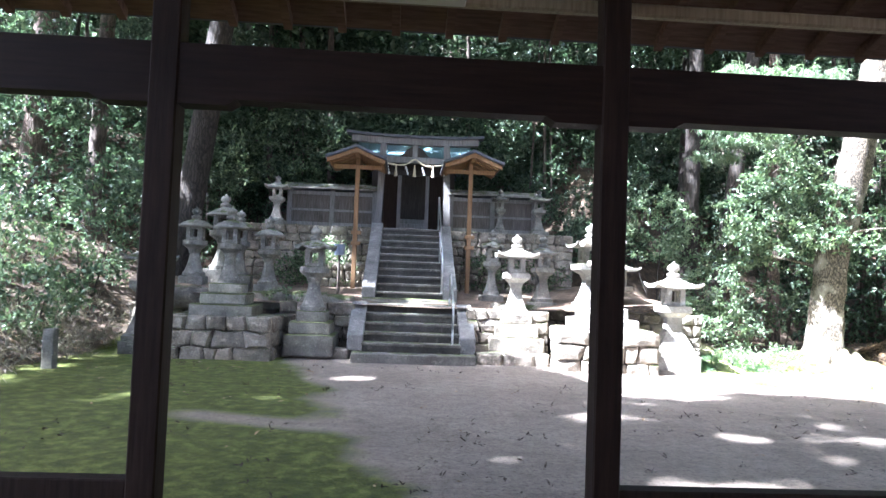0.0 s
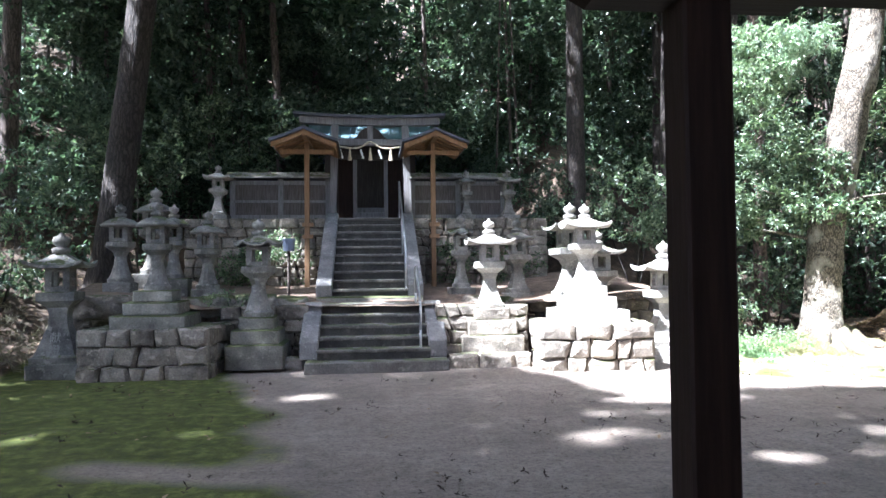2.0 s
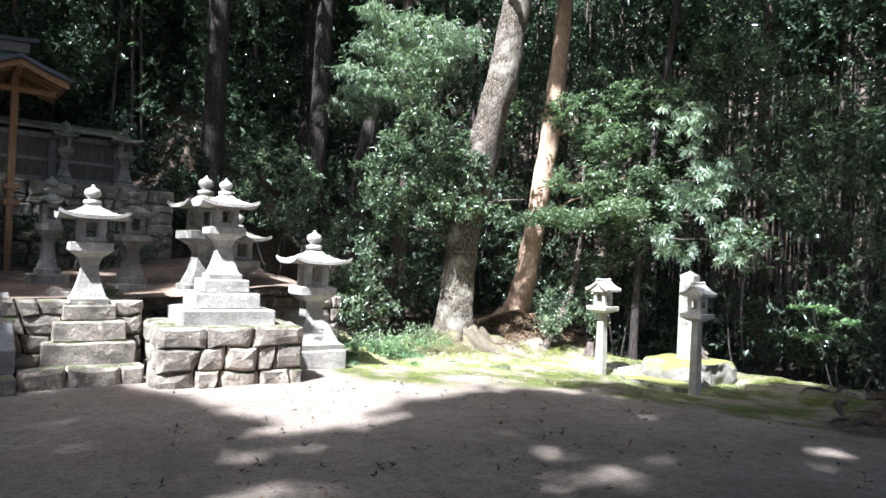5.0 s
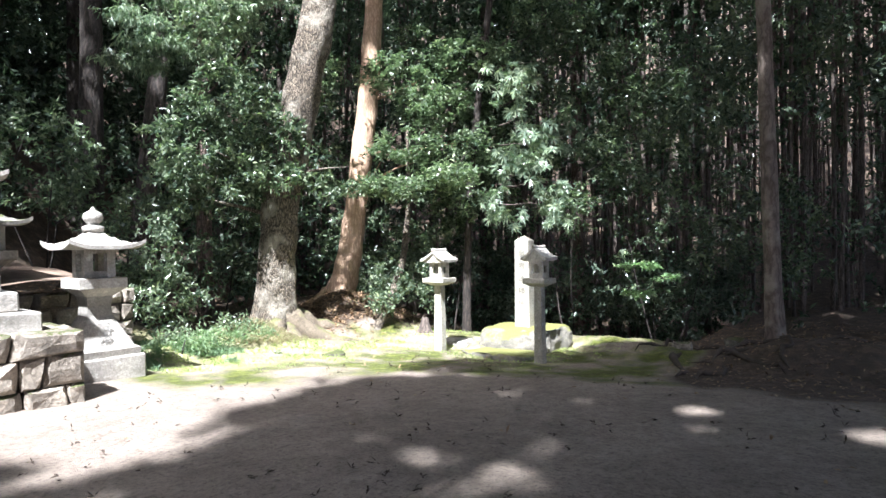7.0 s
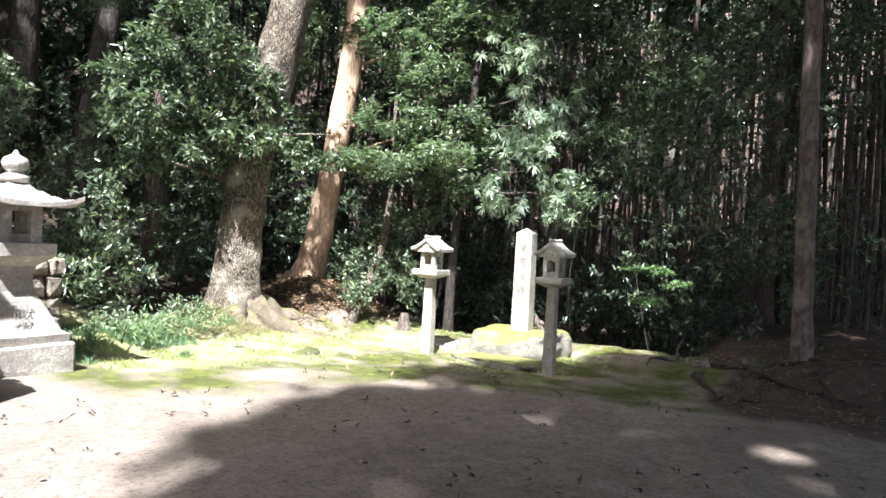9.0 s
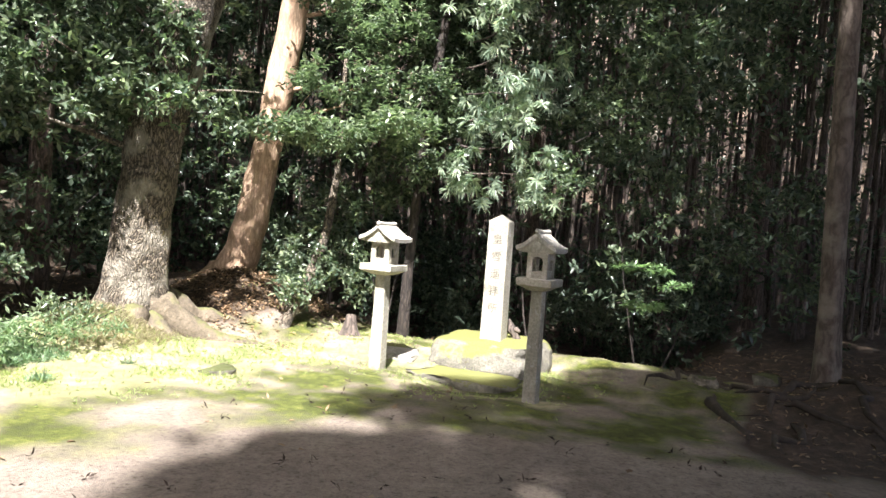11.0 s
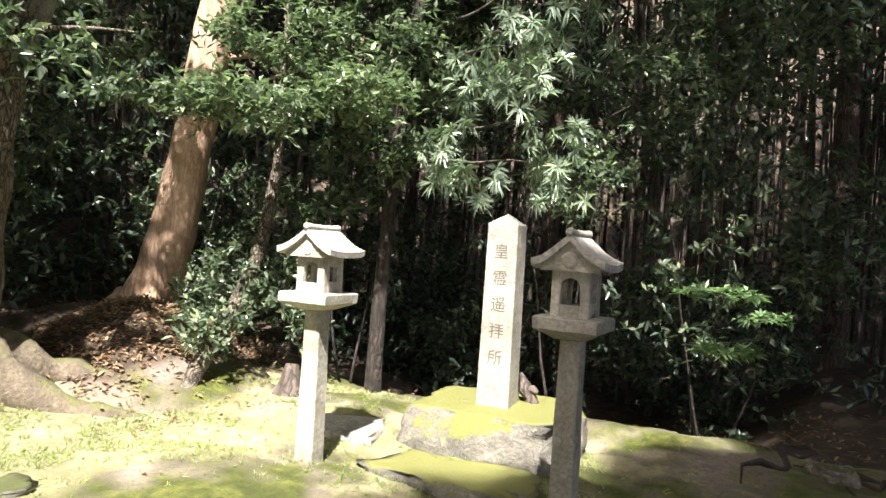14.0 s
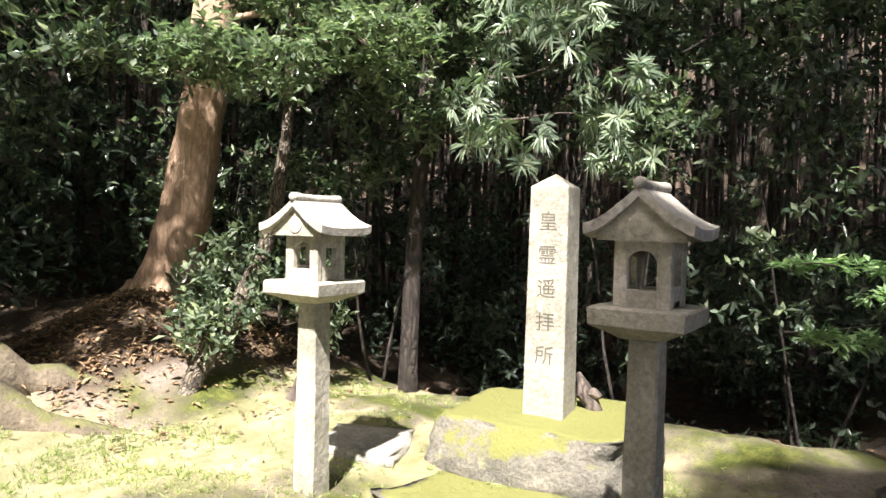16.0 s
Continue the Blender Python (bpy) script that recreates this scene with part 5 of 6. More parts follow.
# smooth reddish tree
red = thing("tree", "leaning tree with smooth reddish bark in the sun", "tree", at=(0.48, 0.44, -0.05))
part("trunk", trunk_mesh(((11.62, 15.9, -0.1, 0.37), (11.72, 15.77, 0.25, 0.34), (11.85, 15.6, 0.7, 0.31), (11.95, 15.47, 1.3, 0.29), (12.02, 15.38, 2.1, 0.27), (12.12, 15.25, 3.2, 0.25), (12.22, 15.14, 4.4, 0.24), (12.33, 15.03, 5.9, 0.23), (12.6, 15.0, 9.0, 0.17), (12.9, 15.0, 13.0, 0.08)), 24, 0.16, 0.25, BARK_RED, 8, 4), BARK_RED, red, smooth=True)
for pts_ in (((11.68, 15.85, 0.45, 0.25), (11.3, 15.85, 0.2, 0.22), (10.8, 15.7, 0.12, 0.16), (10.2, 15.5, 0.05, 0.08)),
             ((11.7, 15.7, 0.35, 0.22), (11.75, 15.35, 0.12, 0.16), (11.85, 14.95, 0.05, 0.07)),
             ((11.75, 15.8, 0.35, 0.2), (12.1, 15.6, 0.1, 0.14), (12.5, 15.35, -0.05, 0.06))):
    pth, rad = smooth_path(pts_, 5)
    part("root", tube(pth, rad, 10, None, 0.3), BARK_RED, red, smooth=True)
for st_, di, ln, r in (((12.1, 15.2, 3.0), (0.0, -0.9, -0.05), 2.0, 0.04), ((12.2, 15.1, 3.7), (0.45, -0.8, 0.2), 2.4, 0.045), ((12.1, 15.2, 2.7), (-0.4, -0.8, 0.0), 1.5, 0.03), ((12.3, 15.0, 5.0), (0.5, -0.8, 0.2), 2.4, 0.045)):
    grow(red, st_, di, ln, r, BARK_RED)
crown(red, (((11.6, 13.75, 2.72), (0.75, 0.7, 0.24), 140), ((12.35, 12.9, 2.95), (0.75, 0.7, 0.26), 150), ((11.2, 14.4, 2.75), (0.5, 0.5, 0.2), 60), ((10.9, 15.0, 3.7), (0.35, 0.4, 1.2), 50), ((10.7, 14.9, 5.4), (0.4, 0.4, 0.8), 40), ((12.1, 13.8, 3.6), (0.9, 0.8, 0.35), 170), ((12.8, 13.5, 4.5), (1.0, 0.9, 0.5), 210), ((13.4, 12.9, 5.6), (1.1, 1.0, 0.5), 190), ((12.2, 14.2, 5.2), (0.9, 0.8, 0.5), 150)), LEAF_BRIGHT, 11, 0.12, 0.052, flat=0.6, reach=0.32).location = (-0.48, -0.44, 0.05)
crown(red, (((12.6, 15.2, 10.5), (2.6, 2.4, 1.8), 200),), LEAF_BRIGHT, 9, 0.24, 0.1, name="upper_crown", reach=0.5).location = (-0.48, -0.44, 0.05)

# slim curved sapling beside it
sap = thing("sapling", "slim curved sapling with sparse leaves", "tree")
part("trunk", trunk_mesh(((10.75, 13.7, -0.45, 0.085), (11.15, 13.78, 0.1, 0.085), (11.6, 13.85, 0.6, 0.08), (11.95, 13.88, 1.2, 0.07), (12.08, 13.88, 1.8, 0.06), (12.15, 13.87, 2.4, 0.05), (12.2, 13.9, 4.0, 0.03)), 10, 0.12, 0.0, BARK_OAK), BARK_OAK, sap, smooth=True)
crown(sap, (((11.75, 14.05, 0.75), (0.55, 0.45, 0.5), 110), ((11.35, 13.9, 0.35), (0.45, 0.35, 0.3), 60), ((12.3, 13.6, 0.6), (0.45, 0.4, 0.55), 80)), LEAF, 9, 0.1, 0.045, reach=0.2)

# narrow-leaved tree hanging over the pillar
yew = thing("tree", "tall tree hung with whorls of long narrow leaves", "tree")
part("trunk", trunk_mesh(((13.1, 13.05, -1.0, 0.11), (13.08, 13.02, 0.2, 0.09), (13.12, 13.0, 1.4, 0.08), (13.22, 12.9, 3.5, 0.075), (13.4, 12.5, 7.0, 0.07), (13.5, 12.3, 10.0, 0.03)), 14, 0.14, 0.2, BARK_DARK), BARK_DARK, yew, smooth=True)
whorl = np.concatenate([blob_points(c, s, n, 0.2) for c, s, n in (((13.0, 11.5, 3.5), (0.5, 0.65, 0.95), 58), ((12.75, 11.85, 2.4), (0.35, 0.45, 0.85), 40), ((13.2, 11.0, 2.4), (0.4, 0.45, 0.8), 28), ((12.85, 11.75, 4.8), (0.6, 0.8, 0.7), 42), ((13.5, 10.9, 3.9), (0.5, 0.6, 0.8), 28), ((12.72, 11.88, 1.65), (0.2, 0.25, 0.55), 18))])
yv = []
for c in whorl:
    n = 20
    ax = unit(np.array([-0.6, -0.35, -0.15]) + rng.normal(size=3) * 0.5)
    a = rng.random(n) * 6.283
    e1 = unit(np.cross(ax, [0.3, 0.2, 1.0]))
    e2 = np.cross(ax, e1)
    d = unit(ax * rng.uniform(0.1, 0.7, (n, 1)) + np.cos(a)[:, None] * e1 + np.sin(a)[:, None] * e2)
    L = rng.uniform(0.12, 0.19, (n, 1))
    s = unit(np.cross(d, ax + 1e-3)) * 0.0115
    q = c + rng.normal(size=(n, 3)) * 0.012
    yv.append(np.stack((q, q + d * L * 0.45 + s, q + d * L + np.array((0, 0, -0.04)), q + d * L * 0.45 - s), 1).reshape(-1, 3))
yv = np.concatenate(yv)
i4 = np.arange(len(yv) // 4, dtype=np.int32)[:, None] * 4
part("whorled_leaves", mesh_from("whorled_leaves", yv, np.concatenate((i4 + (0, 1, 2), i4 + (0, 2, 3)), 1).reshape(-1, 3), LEAF_BLUE), LEAF_BLUE, yew)
for k in range(9):
    grow(yew, (13.45, 12.4, 2.4 + k * 0.42), (-0.35, -0.9, -0.15), 1.3, 0.02, BARK_PALE, 0.3, 5, "twig")


def tall_tree(label, knots, mat=BARK_CEDAR, flare=0.25, n=16):
    t = thing("tree", label, "tree", "tall trees")
    part("trunk", trunk_mesh(knots, n, 0.08, flare, mat), mat, t, smooth=True)
    return t


def upright(x, y, r, lean=(0.0, 0.0), top=17.0):
    z = ground_height(x, y)
    return tuple((x + lean[0] * h, y + lean[1] * h, z + h - 0.2, r * k) for h, k in ((0, 1.25), (0.5, 1.08), (1.5, 1.0), (4, 0.93), (8, 0.8), (12, 0.6), (top, 0.25)))


TALL = []
for x, y, r, lean, lab, mat in (
        (-5.75, 17.0, 0.34, (0.115, 0.0), "thick leaning cedar trunk beside the shrine", BARK_DARK),
        (-8.6, 18.6, 0.22, (0.02, 0.0), "tall pale trunk behind the lanterns", BARK_PALE),
        (-9.6, 17.4, 0.3, (0.03, 0.0), "tall cedar at the wood's edge", BARK_CEDAR),
        (5.42, 19.0, 0.25, (0.004, 0.0), "straight dark cedar trunk behind the lanterns", BARK_DARK),
        (8.5, 20.6, 0.26, (0.01, 0.0), "dark cedar trunk in the wood", BARK_DARK),
        (7.75, 18.6, 0.24, (0.02, 0.0), "dark trunk among the undergrowth", BARK_DARK),
        (7.6, 16.8, 0.2, (0.16, 0.05), "leaning brown trunk among the undergrowth", BARK_DARK),
        (13.25, 6.95, 0.135, (-0.012, 0.02), "slim straight tree with blotched bark", BARK_BLOTCH),
        (14.2, 4.6, 0.4, (0.0, 0.0), "thick dark cedar trunk", BARK_DARK),
        (18.5, 12.9, 0.16, (-0.02, 0.0), "tall trunk in the deep shade", BARK_CEDAR),
        (19.5, 8.2, 0.2, (0.02, 0.0), "tall dark trunk in the plantation", BARK_CEDAR),
        (19.0, 11.2, 0.14, (0.17, -0.1), "slanting trunk in the deep shade", BARK_OAK),
        # the next five stand out of view, added to carry shading leaves
        (-11.5, 9.0, 0.35, (0, 0), "unseen cedar added beside the court for shade", BARK_CEDAR),
        (-10.5, 2.0, 0.35, (0, 0), "unseen cedar added beside the hall for shade", BARK_CEDAR),
        (-7.5, -5.5, 0.35, (0, 0), "unseen cedar added behind the hall for shade", BARK_CEDAR),
        (6.5, -4.0, 0.35, (0, 0), "unseen cedar added behind the hall corner for shade", BARK_CEDAR),
        (8.5, 1.0, 0.3, (0, 0), "unseen cedar added at the court's edge for shade", BARK_CEDAR)):
    TALL.append(tall_tree(lab, upright(x, y, r, lean), mat))


# ---- high canopy: unseen leaves added to cast shade, open over the sunlit strip ----
LIT = [(2.35, 12.1), (2.75, 11.0), (3.2, 9.5), (4.1, 9.75), (5.7, 10.25), (6.9, 10.7), (7.9, 10.4), (8.9, 10.95), (9.6, 10.75), (10.3, 10.75), (10.9, 10.05), (11.6, 9.75), (12.3, 9.5), (12.9, 8.75), (15.0, 8.5), (16.5, 14.5), (15.5, 18.6), (11.5, 18.2), (9.5, 16.5), (7.6, 15.4), (4.2, 14.95), (1.6, 14.2), (1.75, 13.0)]


def inside(x, y, poly):
    hit = False
    for (xa, ya), (xb, yb) in zip(poly, poly[1:] + poly[:1]):
        if (ya > y) != (yb > y) and x < (xb - xa) * (y - ya) / (yb - ya) + xa:
            hit = not hit
    return hit


def shade_canopy_points(n):
    out = []
    while len(out) < n:
        gx, gy = rng.uniform(-18, 34), rng.uniform(-8, 36)
        z = rng.uniform(9.5, 15.5)
        # leaves kept in this band hold a strip behind the pillar in shade
        if inside(gx, gy, LIT) and not (13.15 < gx < 13.75 and 8.5 < gy < 12.0):
            continue
        back = 0.95 if gx < -5 else 0.74 if gx > 21 else 0.5 if gx > 15 else 0.6 if gx > 12 else 0.7 if gx > 7 else 0.2
        if (gy > 18 or gx > 15 or gx < -5) and rng.random() < back:
            continue
        w = 0.9 * noise.noise(Vector((gx * 0.7, gy * 1.6, 2))) + 0.5 * noise.noise(Vector((gx * 1.8, gy * 3.2, 6)))
        gap = 0.09 if gy > 12.4 and gx < 2.0 else (0.27 if gx > 5 and gy < 9 else 0.17 if gy < 10 else 0.24) if gx > 1.5 else 0.44
        if w > gap and not (gx > 8.4 and gy < 9.5):
            continue
        out.append((gx + SUN_DIR.x / SUN_DIR.z * z, gy + SUN_DIR.y / SUN_DIR.z * z, z))
    return np.array(out)


# shading leaves are shared out as crowns to the nearest tall trunk
cp = shade_canopy_points(43000)
roots = np.array([t.children[0].data.vertices[0].co[:2] for t in TALL])
owner = np.argmin(((cp[:, None, :2] - roots[None]) ** 2).sum(-1), 1)
for k, t in enumerate(TALL):
    pts = cp[owner == k]
    if len(pts) > 20:
        v, f = leaves(pts, 9, 0.34, 0.165, reach=0.34, flat=0.45)
        part("crown", mesh_from("crown", v, f, LEAF_FAR), LEAF_FAR, t)


# ---- shrubs and undergrowth ----
def shrub(label, blobs, mat, per=9, length=0.11, width=0.045, stems=3, **k):
    t = thing("shrub", label, "shrub", "undergrowth")
    crown(t, blobs, mat, per, length, width, "foliage", **k)
    c, s, _ = blobs[0]
    gz = ground_height(c[0], c[1])
    for q in range(stems):
        a = q * 2.1 + c[0]
        grow(t, (c[0] + 0.1 * math.cos(a), c[1] + 0.1 * math.sin(a), gz - 0.05), (0.35 * math.cos(a), 0.35 * math.sin(a), 1), max(0.5, c[2] + s[2] * 0.5 - gz), 0.02, BARK_DARK, 0.2, 6, "stem")
    for q, (c, s, _) in enumerate(blobs):
        a = q * 1.7 + c[1]
        grow(t, (c[0] - s[0] * 0.8 * math.cos(a), c[1] - s[1] * 0.8 * math.sin(a), c[2] - s[2] * 0.6), (s[0] * math.cos(a), s[1] * math.sin(a), s[2] * 0.7), 1.6 * max(s), 0.012, BARK_DARK, 0.2, 5, "branch")


shrub("dark low evergreen shrub behind the lantern", (((7.1, 15.5, 1.5), (0.85, 0.7, 0.75), 260), ((7.3, 15.3, 0.7), (0.9, 0.6, 0.6), 200), ((6.5, 15.0, 0.9), (0.6, 0.5, 0.6), 120)), LEAF, 9, 0.10, 0.04)
shrub("pale grassy weeds by the oak's roots", (((7.4, 14.4, 0.05), (0.7, 0.4, 0.22), 130), ((8.2, 14.6, 0.15), (0.5, 0.3, 0.25), 90), ((6.6, 14.2, 0.1), (0.5, 0.3, 0.22), 70)), LEAF_BRIGHT, 8, 0.08, 0.03, 0)
shrub("bright green grassy weeds beside the lantern", (((6.7, 13.75, 0.12), (0.5, 0.35, 0.12), 110), ((7.5, 14.05, 0.1), (0.45, 0.28, 0.14), 75), ((8.1, 13.95, 0.14), (0.4, 0.25, 0.1), 40)), WEED, 10, 0.09, 0.016, 0)
shrub("evergreen shrub behind the tall trunks", (((6.7, 18.2, 3.4), (1.1, 0.9, 1.3), 260), ((7.2, 17.4, 2.5), (0.9, 0.8, 0.8), 160)), LEAF_BRIGHT, 9, 0.12, 0.05)
shrub("dark undergrowth behind the leaning tree", (((13.6, 16.6, 1.4), (1.3, 0.9, 1.2), 220), ((10.6, 17.6, 1.6), (1.2, 0.8, 1.2), 90), ((13.3, 14.9, 0.9), (0.8, 0.8, 1.0), 180)), LEAF, 9, 0.12, 0.05)
shrub("sunlit leafy thicket between the trees", (((13.1, 13.4, 2.3), (0.6, 0.6, 0.6), 150), ((13.6, 12.8, 3.7), (0.7, 0.8, 0.7), 210), ((13.9, 12.4, 5.1), (0.9, 0.9, 0.7), 230), ((13.2, 14.0, 5.9), (1.0, 0.8, 0.7), 200), ((14.3, 11.5, 6.3), (1.0, 1.0, 0.8), 200), ((12.9, 14.4, 1.6), (0.6, 0.6, 0.6), 130), ((12.85, 12.85, 2.5), (0.4, 0.4, 0.5), 60), ((12.9, 12.75, 3.5), (0.45, 0.45, 0.6), 60)), LEAF, 10, 0.12, 0.05, 2, flat=0.4)
shrub("sunlit sprays under the narrow-leaved tree", (((14.1, 11.0, 2.2), (0.5, 0.6, 0.5), 110), ((14.3, 10.2, 3.3), (0.7, 0.8, 0.6), 160), ((14.8, 9.8, 5.0), (0.9, 0.9, 0.7), 170)), LEAF, 10, 0.12, 0.05, 2, flat=0.4)
shrub("leaf sprays over the litter bank", (((9.2, 16.6, 1.2), (0.9, 0.6, 0.7), 70), ((10.6, 16.9, 2.6), (0.9, 0.7, 0.9), 80), ((10.4, 16.2, 4.2), (0.8, 0.6, 0.7), 170)), LEAF, 10, 0.12, 0.05, 2)
shrub("low bright sprays beside the shaded wood", (((13.3, 9.3, 1.08), (0.35, 0.5, 0.015), 34), ((13.2, 9.2, 0.58), (0.35, 0.5, 0.015), 34), ((13.8, 8.9, 0.85), (0.25, 0.3, 0.012), 12)), SPRAY, 9, 0.10, 0.042, 0, flat=0.85, reach=0.12)
shrub("dark shrub in the shaded wood", (((15.5, 9.6, 1.8), (1.3, 1.3, 1.6), 260), ((16.5, 7.6, 1.6), (1.4, 1.2, 1.4), 260)), LEAF, 9, 0.13, 0.055)
shrub("overhanging dark evergreen branches", (((14.6, 12.6, 3.6), (1.0, 1.4, 1.6), 420), ((14.4, 13.9, 5.2), (1.2, 1.2, 1.2), 300), ((15.4, 9.2, 4.2), (1.6, 1.5, 0.9), 300), ((16.0, 7.4, 5.6), (2.0, 1.6, 1.2), 260), ((14.8, 11.4, 5.6), (1.4, 1.2, 1.2), 200)), LEAF, 9, 0.14, 0.055, 0)
shrub("leafy shrub on the bank beside the moss", (((-6.7, 12.4, 0.9), (0.9, 0.9, 0.7), 220), ((-7.3, 10.8, 1.0), (0.9, 1.0, 0.8), 220)), LEAF, 9, 0.11, 0.045)
shrub("leafy shrub under the cedars", (((-6.9, 15.0, 2.2), (1.2, 0.9, 1.2), 260), ((-8.3, 13.4, 2.3), (1.3, 1.2, 1.3), 260)), LEAF, 9, 0.12, 0.05)
shrub("evergreen shrub over the lanterns", (((-5.6, 18.6, 4.4), (1.4, 1.0, 1.2), 240), ((-3.6, 20.2, 5.3), (1.7, 1.0, 1.2), 260)), LEAF, 9, 0.13, 0.055)
shrub("dark leafy shrub on the slope beside the fence", (((4.9, 18.75, 2.6), (0.9, 0.5, 0.9), 230), ((4.6, 19.2, 3.7), (0.9, 0.6, 0.8), 200), ((5.9, 19.4, 3.0), (0.9, 0.6, 1.1), 200)), LEAF_FAR, 9, 0.12, 0.05)
shrub("ivy-like plants on the terrace wall", (((-2.2, 17.42, 1.9), (0.75, 0.2, 0.6), 220), ((-3.1, 17.4, 1.7), (0.6, 0.2, 0.55), 160), ((-2.55, 14.0, 1.1), (0.4, 0.25, 0.2), 40)), LEAF_BRIGHT, 8, 0.08, 0.04, 0)
shrub("weeds in front of the shaded wall", (((1.8, 17.4, 1.7), (0.6, 0.2, 0.6), 150), ((3.2, 17.4, 1.8), (0.8, 0.2, 0.6), 150)), LEAF, 8, 0.08, 0.035, 0)

# feathery cypress sprays hanging into the light
cyp = thing("tree", "cypress with hanging bright feathery sprays", "tree")
part("trunk", trunk_mesh(upright(9.6, 17.4, 0.16, (-0.02, -0.02)), 12, 0.08, 0.2, BARK_CEDAR), BARK_CEDAR, cyp, smooth=True)
for k in range(7):
    grow(cyp, (9.4, 17.2, 4.3 + 0.35 * k), (-0.5 + 0.12 * k, -0.9, -0.02), 2.9, 0.03, BARK_CEDAR, 0.15, 5, "branch")
crown(cyp, [((x + 0.25 * (k % 2), y - 0.15 * k, z + 0.34 * k), (sx, sy, 0.07), 90) for x, y, z, sx, sy in ((8.2, 15.6, 5.2, 0.75, 0.6), (7.3, 15.9, 4.8, 0.7, 0.5), (9.0, 15.2, 5.9, 0.8, 0.6), (7.9, 15.8, 6.1, 0.8, 0.5)) for k in range(3)], LEAF_BLUE, 16, 0.14, 0.02, name="sprays", reach=0.34, flat=0.5, droop=0.75)

# bare litter of twigs and roots on the shaded bank
for k, (x, y, a, ln, r) in enumerate(((11.2, 7.9, 20, 2.2, 0.06), (11.9, 7.4, -25, 1.6, 0.05), (12.6, 7.9, 65, 1.3, 0.04), (12.2, 6.6, 10, 1.8, 0.05), (13.3, 5.6, -60, 1.5, 0.05), (12.9, 8.7, -15, 1.5, 0.045), (11.6, 7.0, 60, 1.5, 0.05), (12.7, 7.2, -40, 1.9, 0.06), (13.2, 8.2, 30, 1.6, 0.05), (10.7, 7.3, -10, 1.3, 0.04))):
    t = thing("root", "bare surface root twisting over the bank", "root", "surface roots")
    d = (math.cos(radians(a)), math.sin(radians(a)))
    pts = []
    for q in range(9):
        s = (q / 8 - 0.5) * ln
        px_, py_ = x + d[0] * s + 0.1 * math.sin(q * 1.7 + k), y + d[1] * s + 0.1 * math.cos(q * 1.3 + k)
        pts.append((px_, py_, ground_height(px_, py_) + r * 0.25 + 0.03 * math.sin(q * 1.7 + k)))
    part("wood", tube(pts, [0.8 * r * (1 - 0.85 * (abs(q - 4) / 4) ** 2) for q in range(9)], 9, None, 0.8), ROOT_BARK, t, smooth=True)


# ---- far woods ----
def near_clear(x, y):
    """True where nothing of the woods may stand."""
    if 5.5 < x < 14.2 and y < 17.0 and y > 9.0:
        return True
    if -6.6 < x < 12.9 and y < 13.6:
        return True
    if -5.2 < x < 5.6 and y < 21.5:
        return True
    if 5.5 < x < 13.2 and y < 16.6:
        return True
    if y < 8.2 and x < 14.0 and x > -7.0:
        return True
    return False


def wood_twigs(n, box_, zlo, zhi, thr, scale):
    out = []
    while len(out) < n:
        x, y = rng.uniform(box_[0], box_[1]), rng.uniform(box_[2], box_[3])
        if near_clear(x, y):
            continue
        g = ground_height(x, y)
        z = g + rng.uniform(zlo, zhi)
        if noise.noise(Vector((x * scale, y * scale, z * scale * 1.3))) < thr:
            continue
        out.append((x, y, z))
    return np.array(out)


sets = []
sets.append(leaves(wood_twigs(20000, (-15, 11, 19.5, 27), 0.2, 12.0, -0.02, 0.45), 9, 0.19, 0.08, reach=0.35))
sets.append(leaves(wood_twigs(9000, (-9, 10, 20.5, 27), 0.05, 3.4, -0.2, 0.6), 9, 0.16, 0.07, reach=0.3))
sets.append(leaves(wood_twigs(4300, (-17, -6.2, 6, 20), 0.15, 7.0, 0.12, 0.5), 9, 0.16, 0.07, reach=0.3))
sets.append(leaves(wood_twigs(8500, (9, 20, 15, 26), 0.2, 12.0, 0.02, 0.5), 9, 0.18, 0.08, reach=0.32))
sets.append(leaves(wood_twigs(6000, (14, 25, 2, 16), 3.8, 12.0, 0.04, 0.5), 9, 0.17, 0.07, reach=0.32))
sets.append(leaves(wood_twigs(1300, (14.5, 25, 2, 16), 0.1, 3.5, 0.14, 0.6), 9, 0.15, 0.06, reach=0.3))
sets.append(leaves(wood_twigs(2200, (15.5, 19.5, 8.5, 16), 0.05, 2.4, 0.02, 0.7), 9, 0.13, 0.055, reach=0.3))
sets.append(leaves(wood_twigs(12000, (-30, 32, 27, 44), 0.5, 20.0, 0.05, 0.25), 8, 0.36, 0.15, reach=0.6))
sets.append(leaves(wood_twigs(6500, (22, 40, -6, 30), 4.5, 19.0, 0.1, 0.25), 8, 0.36, 0.15, reach=0.6))
sets.append(leaves(wood_twigs(3500, (-34, -17, 4, 27), 0.5, 10.0, 0.05, 0.25), 8, 0.36, 0.15, reach=0.6))
sets.append(leaves(wood_twigs(6500, (-26, 12, 26, 36), 0.1, 3.2, -0.15, 0.4), 9, 0.27, 0.11, reach=0.5))
v, f = join_arrays(sets)
tagged(new("woodland_foliage", mesh_from("woodland_foliage", v, f, LEAF_FAR)), "dense dark evergreen woodland leaves on the hillside", "foliage", kind="stuff")

